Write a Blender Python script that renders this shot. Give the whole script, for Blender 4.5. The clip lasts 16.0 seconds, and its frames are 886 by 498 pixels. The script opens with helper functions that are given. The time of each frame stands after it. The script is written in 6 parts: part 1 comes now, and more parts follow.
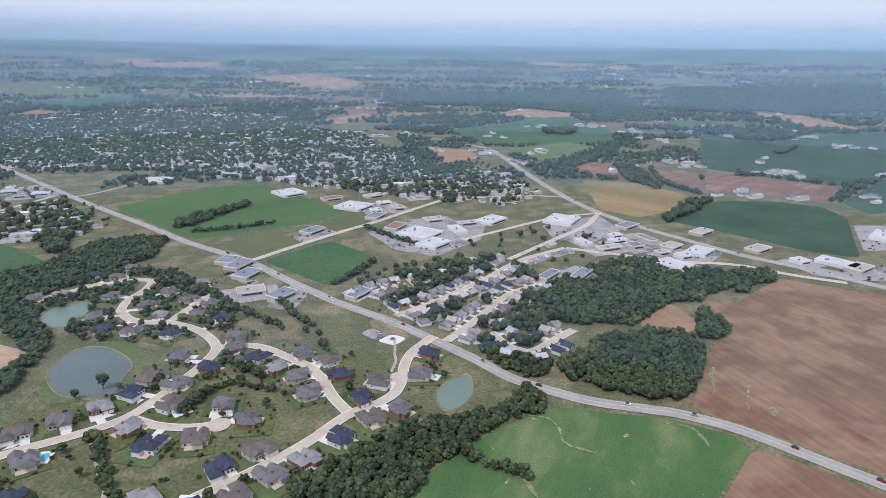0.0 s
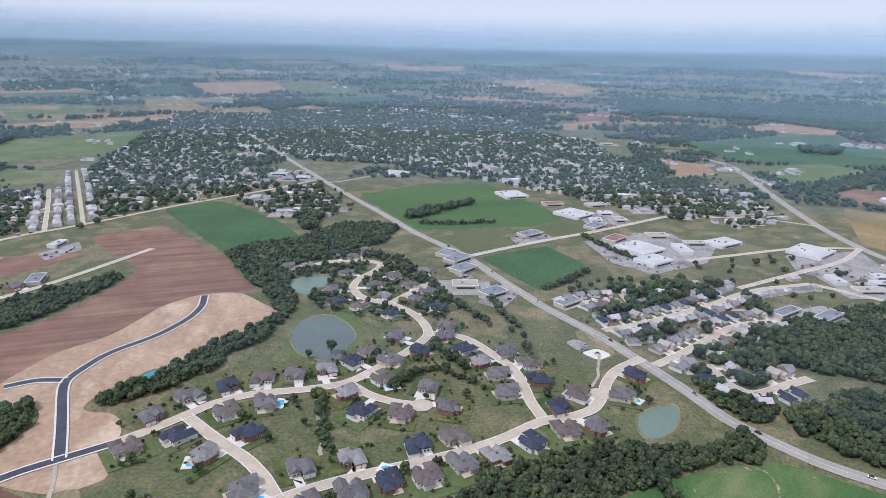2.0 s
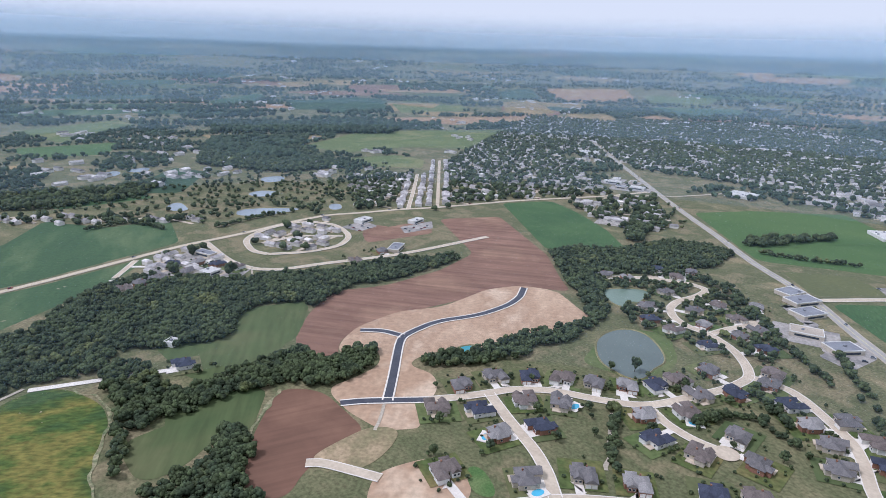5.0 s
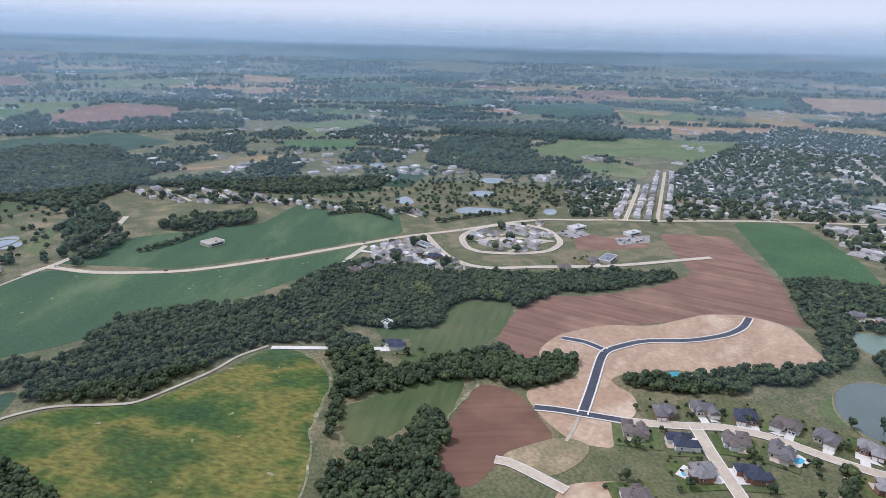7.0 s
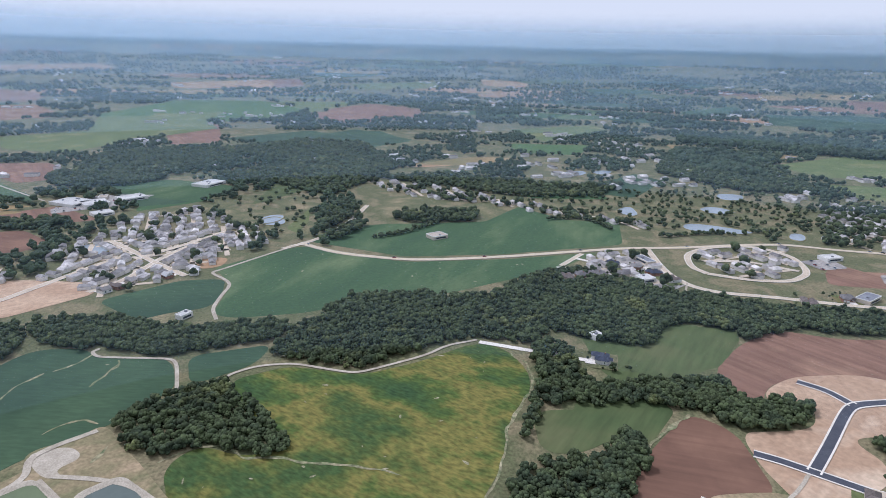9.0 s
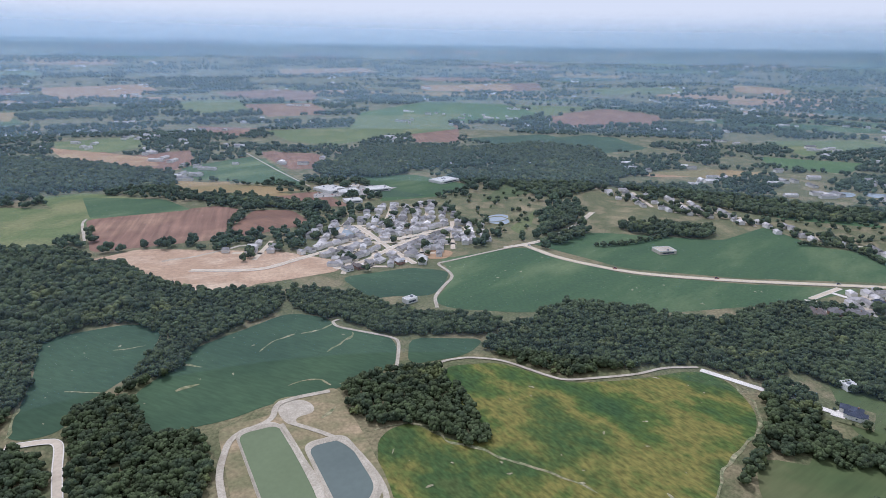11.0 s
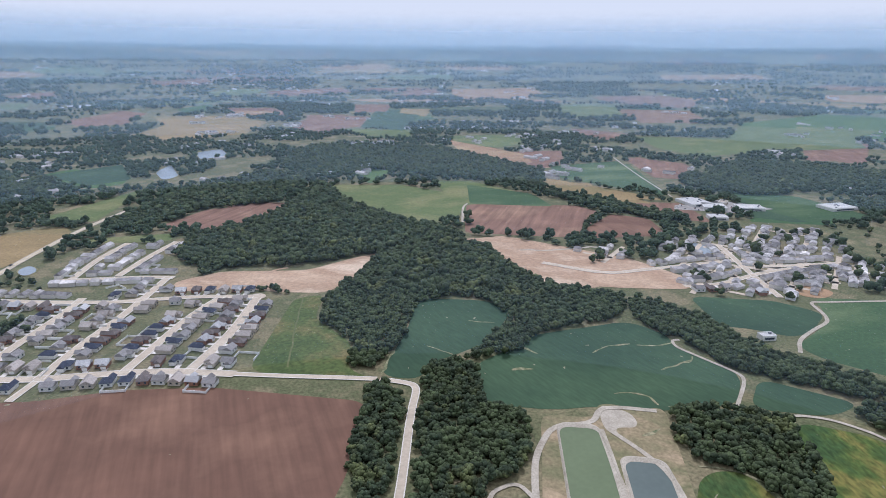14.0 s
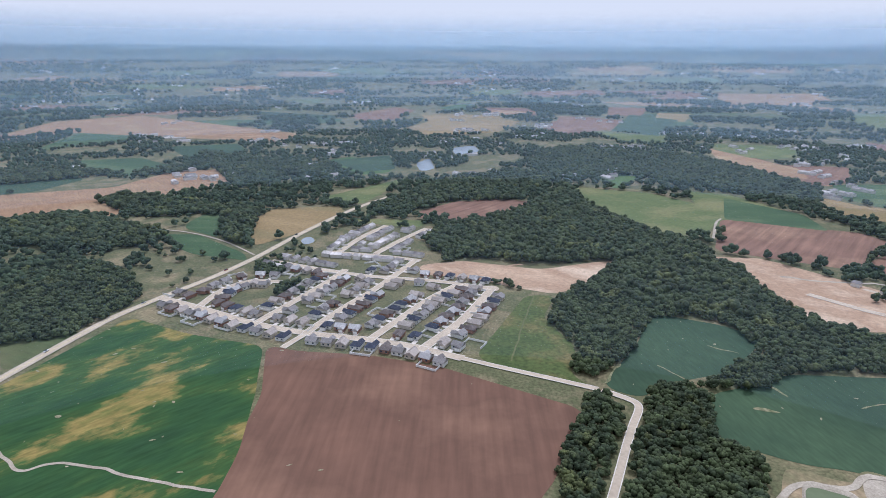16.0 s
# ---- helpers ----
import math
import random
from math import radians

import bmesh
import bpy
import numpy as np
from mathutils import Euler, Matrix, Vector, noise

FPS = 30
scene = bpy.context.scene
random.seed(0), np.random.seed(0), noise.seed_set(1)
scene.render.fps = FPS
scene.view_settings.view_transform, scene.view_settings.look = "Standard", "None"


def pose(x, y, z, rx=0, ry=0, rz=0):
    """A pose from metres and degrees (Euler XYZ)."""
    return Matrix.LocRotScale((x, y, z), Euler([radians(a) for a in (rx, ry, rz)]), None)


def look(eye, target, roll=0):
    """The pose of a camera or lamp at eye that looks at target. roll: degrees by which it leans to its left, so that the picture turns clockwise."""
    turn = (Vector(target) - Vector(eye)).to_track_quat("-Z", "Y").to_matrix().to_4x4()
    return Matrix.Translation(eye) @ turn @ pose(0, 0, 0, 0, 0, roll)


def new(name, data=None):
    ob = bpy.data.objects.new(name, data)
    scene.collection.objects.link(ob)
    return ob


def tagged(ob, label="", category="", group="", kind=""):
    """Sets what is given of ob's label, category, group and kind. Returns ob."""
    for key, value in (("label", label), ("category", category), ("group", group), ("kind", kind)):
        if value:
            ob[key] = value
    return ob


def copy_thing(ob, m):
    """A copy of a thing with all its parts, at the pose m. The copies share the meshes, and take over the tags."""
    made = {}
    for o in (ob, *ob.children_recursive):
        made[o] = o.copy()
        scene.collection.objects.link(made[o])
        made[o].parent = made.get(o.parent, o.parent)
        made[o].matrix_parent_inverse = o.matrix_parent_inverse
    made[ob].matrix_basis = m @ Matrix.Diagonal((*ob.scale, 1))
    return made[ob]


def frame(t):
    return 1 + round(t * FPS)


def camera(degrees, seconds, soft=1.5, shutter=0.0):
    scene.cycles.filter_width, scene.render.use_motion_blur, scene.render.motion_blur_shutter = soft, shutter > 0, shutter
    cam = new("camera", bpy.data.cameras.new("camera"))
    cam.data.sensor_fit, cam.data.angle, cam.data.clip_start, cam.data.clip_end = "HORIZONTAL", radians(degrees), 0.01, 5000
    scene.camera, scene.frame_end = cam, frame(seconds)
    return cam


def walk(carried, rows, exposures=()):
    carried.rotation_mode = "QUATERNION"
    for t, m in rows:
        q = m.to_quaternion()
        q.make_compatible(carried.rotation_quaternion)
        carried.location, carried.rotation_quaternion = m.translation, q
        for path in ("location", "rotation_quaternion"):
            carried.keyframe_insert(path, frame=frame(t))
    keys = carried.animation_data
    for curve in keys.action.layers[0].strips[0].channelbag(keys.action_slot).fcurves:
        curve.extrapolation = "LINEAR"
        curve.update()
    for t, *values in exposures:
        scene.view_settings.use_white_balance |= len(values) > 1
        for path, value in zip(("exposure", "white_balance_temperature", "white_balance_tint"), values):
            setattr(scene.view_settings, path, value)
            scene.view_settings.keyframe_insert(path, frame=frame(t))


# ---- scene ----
# The camera hovers in one place and turns to its left.
EYE = 220.0
cam = camera(71.39, 16.0, soft=0.7)
ROWS = [
    (0, 0.45, -17.51, 0.62),
    (0.5, 5.70, -17.44, 0.77),
    (1, 10.86, -17.39, 0.94),
    (1.5, 16.01, -17.33, 1.05),
    (2, 21.14, -17.31, 1.19),
    (2.5, 26.28, -17.30, 1.30),
    (3, 31.45, -17.30, 1.47),
    (3.5, 36.55, -17.30, 1.62),
    (4, 41.59, -17.34, 1.69),
    (6.5, 66.93, -17.46, 1.73),
    (7, 72.00, -17.50, 1.62),
    (7.5, 77.10, -17.52, 1.53),
    (8, 82.23, -17.53, 1.48),
    (8.5, 87.44, -17.54, 1.43),
    (9, 92.78, -17.57, 1.37),
    (11.5, 119.31, -17.57, 0.80),
    (12, 124.68, -17.54, 0.71),
    (12.5, 130.19, -17.52, 0.67),
    (13, 135.88, -17.51, 0.59),
    (13.5, 141.56, -17.50, 0.52),
    (14, 147.20, -17.49, 0.43),
    (14.5, 152.87, -17.49, 0.35),
    (15, 158.54, -17.48, 0.33),
    (15.5, 164.22, -17.47, 0.28),
    (16, 169.90, -17.47, 0.22),
]
walk(cam, [(t, pose(0, 0, EYE, 0, 0, yaw) @ pose(0, 0, 0, 90 + pitch) @ pose(0, 0, 0, 0, 0, lean)) for t, yaw, pitch, lean in ROWS], [(0.0, 0.2, 5480, 23), (4.0, 0.24, 5480, 23), (9.0, 0.21, 5480, 23), (12.0, 0.19, 5480, 23), (16.0, 0.19, 5480, 23)])

# ---- light ----
SUN_HEIGHT, SUN_FROM = 56.0, 150.0      # degrees above the horizon; bearing, counted to the left from +y
world = bpy.data.worlds.new("sky")
scene.world = world
world.use_nodes = True
sky = world.node_tree.nodes.new("ShaderNodeTexSky")
sky.sky_type, sky.sun_disc = "NISHITA", False
sky.sun_elevation, sky.sun_rotation = radians(SUN_HEIGHT), radians(-SUN_FROM)
sky.air_density, sky.dust_density, sky.ozone_density = 1.0, 0.3, 2.0
back = world.node_tree.nodes["Background"]
back.inputs["Strength"].default_value = 0.15
# A thin sheet of cloud over the whole sky, in faint bands.
wn, wl = world.node_tree.nodes, world.node_tree.links.new
coord, squash, cloud, amount, blend = (wn.new("ShaderNode" + n) for n in ("TexCoord", "Mapping", "TexNoise", "MapRange", "Mix"))
squash.inputs["Scale"].default_value = (1.2, 1.2, 4.0)
cloud.inputs["Scale"].default_value, cloud.inputs["Detail"].default_value = 1.6, 4
amount.inputs["To Min"].default_value, amount.inputs["To Max"].default_value = 0.95, 0.99
blend.data_type = "RGBA"
blend.inputs[7].default_value = (4.1, 4.3, 4.15, 1.0)
for out, to in ((coord.outputs["Generated"], squash.inputs[0]), (squash.outputs[0], cloud.inputs["Vector"]), (cloud.outputs["Fac"], amount.inputs[0]), (amount.outputs[0], blend.inputs[0])):
    wl(out, to)
wl(sky.outputs[0], blend.inputs[6])
wl(blend.outputs[2], back.inputs[0])
sun = new("sun", bpy.data.lights.new("sun", "SUN"))
sun.data.energy, sun.data.angle, sun.data.color = 1.9, radians(7.0), (1.0, 0.96, 0.9)
a = radians(SUN_FROM)
sun.matrix_world = look((0, 0, 900), Vector((0, 0, 900)) - Vector((-math.sin(a) * math.cos(radians(SUN_HEIGHT)), math.cos(a) * math.cos(radians(SUN_HEIGHT)), math.sin(radians(SUN_HEIGHT)))))

# ---- the lie of the land ----
FLAT, EDGE, HILL = 2800.0, 4900.0, 280.0


def gz(x, y):
    """Height of the ground: a plain that rises into far hills."""
    return HILL * max(0.0, (math.hypot(x, y) - FLAT) / (EDGE - FLAT)) ** 1.7


# ---- materials ----
def srgb(*c):
    return tuple((v / 255 / 12.92 if v <= 10 else ((v / 255 + 0.055) / 1.055) ** 2.4) for v in c) + (1.0,)


def material(name, stops, scale=0.05, stretch=(1, 1, 1), turn=0.0, fine=1.2, fine_amount=0.35, rough=0.9, bump=0.0, island=0.0, per_object=0.0, metal=0.0, grain_stretch=(1, 1, 1)):
    """Colour stops spread over a broad noise, broken by a fine one; world coordinates, in metres."""
    m = bpy.data.materials.new(name)
    m.use_nodes = True
    nodes, link = m.node_tree.nodes, m.node_tree.links.new
    bsdf = nodes["Principled BSDF"]
    bsdf.inputs["Roughness"].default_value, bsdf.inputs["Metallic"].default_value = rough, metal
    bsdf.inputs["Specular IOR Level"].default_value = 0.2
    geo = nodes.new("ShaderNodeNewGeometry")

    def mapped(st):
        mp = nodes.new("ShaderNodeMapping")
        mp.vector_type = "TEXTURE"
        mp.inputs["Rotation"].default_value = (0, 0, radians(turn))
        mp.inputs["Scale"].default_value = st
        link(geo.outputs["Position"], mp.inputs[0])
        return mp.outputs[0]

    broad = nodes.new("ShaderNodeTexNoise")
    broad.inputs["Scale"].default_value, broad.inputs["Detail"].default_value, broad.inputs["Roughness"].default_value = scale, 6, 0.6
    link(mapped(stretch), broad.inputs["Vector"])
    ramp = nodes.new("ShaderNodeValToRGB")
    els = ramp.color_ramp.elements
    while len(els) < len(stops):
        els.new(0.5)
    for i, c in enumerate(stops):
        els[i].position = 0.33 + 0.34 * i / max(1, len(stops) - 1)
        els[i].color = c
    link(broad.outputs["Fac"], ramp.inputs[0])
    grain = nodes.new("ShaderNodeTexNoise")
    grain.inputs["Scale"].default_value, grain.inputs["Detail"].default_value = fine, 3
    link(mapped(grain_stretch), grain.inputs["Vector"])
    span = nodes.new("ShaderNodeMapRange")
    span.inputs["From Min"].default_value, span.inputs["From Max"].default_value = 0.3, 0.7
    span.inputs["To Min"].default_value, span.inputs["To Max"].default_value = 1 - fine_amount, 1 + fine_amount
    link(grain.outputs["Fac"], span.inputs[0])
    value = span.outputs[0]
    for amount, node, out in ((island, "ShaderNodeNewGeometry", "Random Per Island"), (per_object, "ShaderNodeObjectInfo", "Random")):
        if amount:
            src = nodes.new(node)
            r = nodes.new("ShaderNodeMapRange")
            r.inputs["To Min"].default_value, r.inputs["To Max"].default_value = 1 - amount, 1 + amount
            link(src.outputs[out], r.inputs[0])
            mul = nodes.new("ShaderNodeMath")
            mul.operation = "MULTIPLY"
            link(value, mul.inputs[0]), link(r.outputs[0], mul.inputs[1])
            value = mul.outputs[0]
    mix = nodes.new("ShaderNodeVectorMath")
    mix.operation = "SCALE"
    link(ramp.outputs[0], mix.inputs[0]), link(value, mix.inputs["Scale"])
    link(mix.outputs[0], bsdf.inputs["Base Color"])
    if bump:
        b = nodes.new("ShaderNodeBump")
        b.inputs["Strength"].default_value, b.inputs["Distance"].default_value = 0.6, bump
        link(grain.outputs["Fac"], b.inputs["Height"])
        link(b.outputs[0], bsdf.inputs["Normal"])
    return m


grass = material("dry_grass", [srgb(140, 128, 98), srgb(110, 108, 78), srgb(92, 96, 66), srgb(128, 118, 90), srgb(98, 100, 70)], 0.014, fine=0.45, fine_amount=0.34)
farland = material("farmland", [srgb(70, 84, 58), srgb(126, 120, 84), srgb(80, 96, 60), srgb(140, 120, 92), srgb(96, 104, 70)], 0.0035, stretch=(1.6, 1, 1), fine=0.03)
asphalt = material("worn_asphalt", [srgb(168, 164, 156), srgb(150, 147, 141)], 0.05, fine=0.8, fine_amount=0.1)
concrete = material("pale_concrete", [srgb(200, 186, 164), srgb(184, 169, 148)], 0.06, fine=0.5, fine_amount=0.1)
newasphalt = material("fresh_asphalt", [srgb(84, 86, 92), srgb(70, 72, 80)], 0.08, fine=1, fine_amount=0.12)
gravel = material("pale_gravel", [srgb(188, 178, 160), srgb(160, 150, 132)], 0.08, fine=1, fine_amount=0.18)
paved = material("parking_asphalt", [srgb(140, 136, 132), srgb(164, 158, 150), srgb(112, 110, 110)], 0.03, fine=0.3, fine_amount=0.2)
soy = material("soybean_crop", [srgb(60, 88, 54), srgb(76, 102, 62)], 0.012, fine=0.5, fine_amount=0.18, grain_stretch=(1, 5, 1), turn=30)
soydark = material("dense_soybean_crop", [srgb(50, 72, 54), srgb(60, 82, 60), srgb(70, 92, 66)], 0.01, fine=0.4, fine_amount=0.14, grain_stretch=(1, 5, 1))
soygreen = material("sunlit_soybean_crop", [srgb(58, 82, 56), srgb(68, 92, 60), srgb(102, 116, 80)], 0.012, stretch=(1, 3, 1), turn=70, fine=0.3, fine_amount=0.15)
soybright = material("lush_soybean_crop", [srgb(66, 96, 54), srgb(80, 108, 60), srgb(122, 128, 86)], 0.02, stretch=(1, 2.5, 1), turn=-20, fine=0.8, fine_amount=0.22)
yellowsoy = material("ripening_soybean_crop", [srgb(52, 76, 44), srgb(62, 84, 44), srgb(78, 94, 44), srgb(118, 112, 58), srgb(84, 94, 46), srgb(60, 82, 44), srgb(74, 88, 48)], 0.016, stretch=(1, 1.4, 1), turn=-30, fine=0.45, fine_amount=0.36, grain_stretch=(1, 2.5, 1))
stripesoy = material("patchy_soybean_crop", [srgb(44, 74, 44), srgb(46, 78, 44), srgb(50, 82, 44), srgb(64, 90, 46), srgb(142, 126, 72), srgb(104, 108, 56)], 0.022, stretch=(1, 1.8, 1), turn=-55, fine=0.35, fine_amount=0.22, grain_stretch=(1, 6, 1))
lime = material("hay_meadow", [srgb(112, 120, 76), srgb(94, 108, 66), srgb(126, 126, 84)], 0.008, fine=0.2, fine_amount=0.15)
grassgreen = material("green_crop", [srgb(88, 110, 64), srgb(70, 98, 56)], 0.01, stretch=(1, 4, 1), turn=-60, fine=0.3, fine_amount=0.15)
olive = material("stubble", [srgb(104, 106, 70), srgb(90, 96, 64)], 0.01, fine=0.3, fine_amount=0.15)
pasture = material("mown_pasture", [srgb(72, 88, 54), srgb(84, 95, 60), srgb(98, 100, 68)], 0.012, fine=0.2, fine_amount=0.15, grain_stretch=(1, 8, 1), turn=60)
meadow = material("rough_meadow", [srgb(70, 86, 48), srgb(84, 96, 54), srgb(122, 110, 72)], 0.02, fine=0.3, fine_amount=0.3)
lawn = material("lawn", [srgb(84, 102, 58), srgb(108, 112, 74)], 0.02, fine=0.3, fine_amount=0.18)
brown = material("ploughed_soil", [srgb(138, 107, 90), srgb(124, 95, 79), srgb(150, 120, 98)], 0.01, fine=0.16, fine_amount=0.24, grain_stretch=(1, 18, 1), turn=-50)
redbrown = material("red_ploughed_soil", [srgb(124, 93, 76), srgb(110, 83, 68), srgb(132, 101, 82)], 0.01, fine=0.22, fine_amount=0.13, grain_stretch=(1, 14, 1), turn=-12)
tan = material("harvested_stubble", [srgb(172, 142, 108), srgb(150, 120, 92), srgb(168, 146, 112)], 0.008, fine=0.25, fine_amount=0.14, grain_stretch=(1, 10, 1), turn=25)
soil = material("dry_soil", [srgb(138, 108, 86), srgb(122, 93, 75), srgb(146, 118, 94), srgb(128, 99, 80)], 0.014, turn=20, fine=0.24, fine_amount=0.16, grain_stretch=(1, 12, 1))
straw = material("straw_stubble", [srgb(160, 138, 98), srgb(142, 122, 84), srgb(124, 116, 80)], 0.012, stretch=(1, 3, 1), turn=60, fine=0.25, fine_amount=0.15)
sand = material("graded_earth", [srgb(192, 166, 138), srgb(168, 140, 114), srgb(204, 182, 156)], 0.02, stretch=(1, 2, 1), turn=40, fine=0.25, fine_amount=0.16)
leaves = material("foliage", [srgb(60, 70, 50), srgb(74, 84, 55), srgb(54, 65, 48), srgb(94, 100, 62)], 0.03, fine=0.9, fine_amount=0.42, island=0.4)
far_leaves = material("distant_foliage", [srgb(58, 70, 54), srgb(70, 84, 60)], 0.01, fine=0.2, fine_amount=0.3, island=0.3)
wash = material("pale_wash", [srgb(160, 152, 122), srgb(112, 118, 84), srgb(146, 138, 108), srgb(96, 108, 74)], 0.08, fine=0.4, fine_amount=0.35)
dry_earth = material("dry_trodden_earth", [srgb(176, 154, 124), srgb(144, 130, 100), srgb(116, 114, 82), srgb(160, 142, 112)], 0.03, stretch=(1, 2, 1), turn=40, fine=0.4, fine_amount=0.22)
kerb_concrete = material("kerb_concrete", [srgb(226, 220, 208), srgb(210, 202, 190)], 0.1, fine_amount=0.1)
bark = material("bark", [srgb(78, 66, 54), srgb(60, 52, 44)], 0.5, fine=4)


def water(name, c):
    m = material(name, [srgb(*c), srgb(*[v * 0.93 for v in c])], 0.02, fine=0.3, fine_amount=0.04, rough=0.25, bump=0.0)
    m.node_tree.nodes["Principled BSDF"].inputs["Specular IOR Level"].default_value = 0.16
    return m


WATER = {"dark": water("pond_water", (102, 112, 106)), "teal": water("teal_pond_water", (118, 136, 120)), "bright": water("turquoise_pond_water", (70, 150, 160)),
         "green": water("lagoon_water", (108, 120, 88)), "pale": water("pale_pond_water", (150, 160, 166)), "pool": water("pool_water", (90, 180, 210))}

# ---- builders ----
def mesh_object(name, verts, faces, mat, smooth=False, parent=None):
    me = bpy.data.meshes.new(name)
    me.from_pydata([tuple(v) for v in verts], [], [tuple(f) for f in faces])
    me.materials.append(mat)
    if smooth:
        me.shade_smooth()
    ob = new(name, me)
    ob.parent = parent
    return ob


def big_mesh(name, verts, faces, mat):
    """One mesh out of numpy arrays of triangles."""
    me = bpy.data.meshes.new(name)
    n = len(faces)
    me.vertices.add(len(verts)), me.loops.add(3 * n), me.polygons.add(n)
    me.vertices.foreach_set("co", np.asarray(verts, np.float32).ravel())
    me.loops.foreach_set("vertex_index", np.asarray(faces, np.int32).ravel())
    me.polygons.foreach_set("loop_start", np.arange(0, 3 * n, 3, dtype=np.int32))
    me.update(calc_edges=True)
    me.materials.append(mat)
    return new(name, me)


def part(name, bm, mat, parent, label=""):
    me = bpy.data.meshes.new(name)
    bm.to_mesh(me)
    bm.free()
    me.materials.append(mat)
    ob = new(name, me)
    ob.parent = parent
    return tagged(ob, label)


def rounded(pts, rounds=2, closed=True):
    """Corner cutting, which turns a coarse outline into a soft one."""
    p = np.array(pts, float)
    for _ in range(rounds):
        q = np.roll(p, -1, 0) if closed else p[1:]
        a = p if closed else p[:-1]
        cut = np.stack([a * 0.8 + q * 0.2, a * 0.2 + q * 0.8], 1).reshape(-1, 2)
        p = cut if closed else np.vstack([p[:1], cut, p[-1:]])
    return p


def softened(pts, most):
    """Corners cut back by at most so many metres, three times over."""
    p = np.array(pts, float)
    for k in range(3):
        q = np.roll(p, -1, 0)
        d = np.linalg.norm(q - p, axis=1)[:, None] + 1e-9
        c = np.minimum(0.25, most / 2 ** k / d)
        p = np.stack([p + (q - p) * c, q - (q - p) * c], 1).reshape(-1, 2)
    return p


def wobbled(p, amount, size):
    return np.array([(x + amount * noise.noise((x / size, y / size, 1.0)), y + amount * noise.noise((x / size, y / size, 7.0))) for x, y in p])


def inside(poly, pts):
    poly, pts = np.asarray(poly, float), np.asarray(pts, float)
    x, y = pts[:, 0], pts[:, 1]
    hit = np.zeros(len(pts), bool)
    lo, hi = poly.min(0), poly.max(0)
    pick = np.where((x >= lo[0]) & (x <= hi[0]) & (y >= lo[1]) & (y <= hi[1]))[0]
    if len(pick) == 0:
        return hit
    x, y, found = x[pick], y[pick], np.zeros(len(pick), bool)
    for (ax, ay), (bx, by) in zip(poly, np.roll(poly, -1, 0)):
        if ay != by:
            found ^= ((ay > y) != (by > y)) & (x < (bx - ax) * (y - ay) / (by - ay) + ax)
    hit[pick] = found
    return hit


ROADS, FIELDS, FAR_FIELDS, PONDS = [], [], [], []
FIELD_WORDS = {"soy_field": "green soybean field with rows on flat land", "crop_field": "pale green and straw crop field", "bare_field": "ploughed bare brown field with faint furrows",
               "building_site": "graded sandy earth of a building site", "pasture": "mown green pasture between woods", "meadow": "rough green meadow beside new houses",
               "lawn": "mown grass lawn beside water", "parking_lot": "pale paved parking lot round shops"}


def field(name, mat, pts, far=False):
    p = wobbled(softened(pts, 2.5 if name == "parking_lot" else 7.0), 0.0 if name == "parking_lot" else 2.5, 50.0)
    z = 0.06 + 0.0022 * len(FIELDS) + (0.08 if name == "parking_lot" else 0)
    if far:
        z = 0.034 + 0.0005 * len(FAR_FIELDS)
        FAR_FIELDS.append(p)
    else:
        FIELDS.append((name, p))
    bm = bmesh.new()
    face = bm.faces.new([bm.verts.new((x, y, gz(x, y) + z)) for x, y in p])
    bm.normal_update()
    if face.normal.z < 0:
        bmesh.ops.reverse_faces(bm, faces=[face])
    bmesh.ops.triangulate(bm, faces=bm.faces[:])
    tagged(part(name, bm, mat, None), FIELD_WORDS[name], "ground", kind="structure")


def ribbon(name, p, width, mat, z, thick=0.12, parent=None, ragged=False):
    """A flat strip with edges along a line."""
    p = np.asarray(p, float)
    d = np.gradient(p, axis=0)
    d /= np.linalg.norm(d, axis=1)[:, None] + 1e-9
    n = np.stack([-d[:, 1], d[:, 0]], 1) * width / 2
    if ragged:
        k = np.linspace(0, math.pi, len(p))
        n *= (np.sqrt(np.sin(k)) * np.array([0.65 + 0.9 * noise.noise((x / 9, y / 9, 2.0)) for x, y in p]).clip(0.15, 1.6) + 0.02)[:, None]
    verts, faces = [], []
    for (x, y), (nx, ny) in zip(p, n):
        h = gz(x, y) + z
        verts += [(x + nx, y + ny, h - thick), (x + nx, y + ny, h), (x - nx, y - ny, h), (x - nx, y - ny, h - thick)]
    for i in range(0, len(verts) - 4, 4):
        faces += [(i + k, i + k + 1, i + k + 5, i + k + 4) for k in range(3)]
    return mesh_object(name, verts, [f[::-1] for f in faces], mat, parent=parent)


ROAD_WORDS = {"highway": "two-lane pale highway between fields", "street": "pale concrete street with kerbs", "home_street": "pale concrete street between rows of houses", "lane": "narrow pale gravel farm lane"}


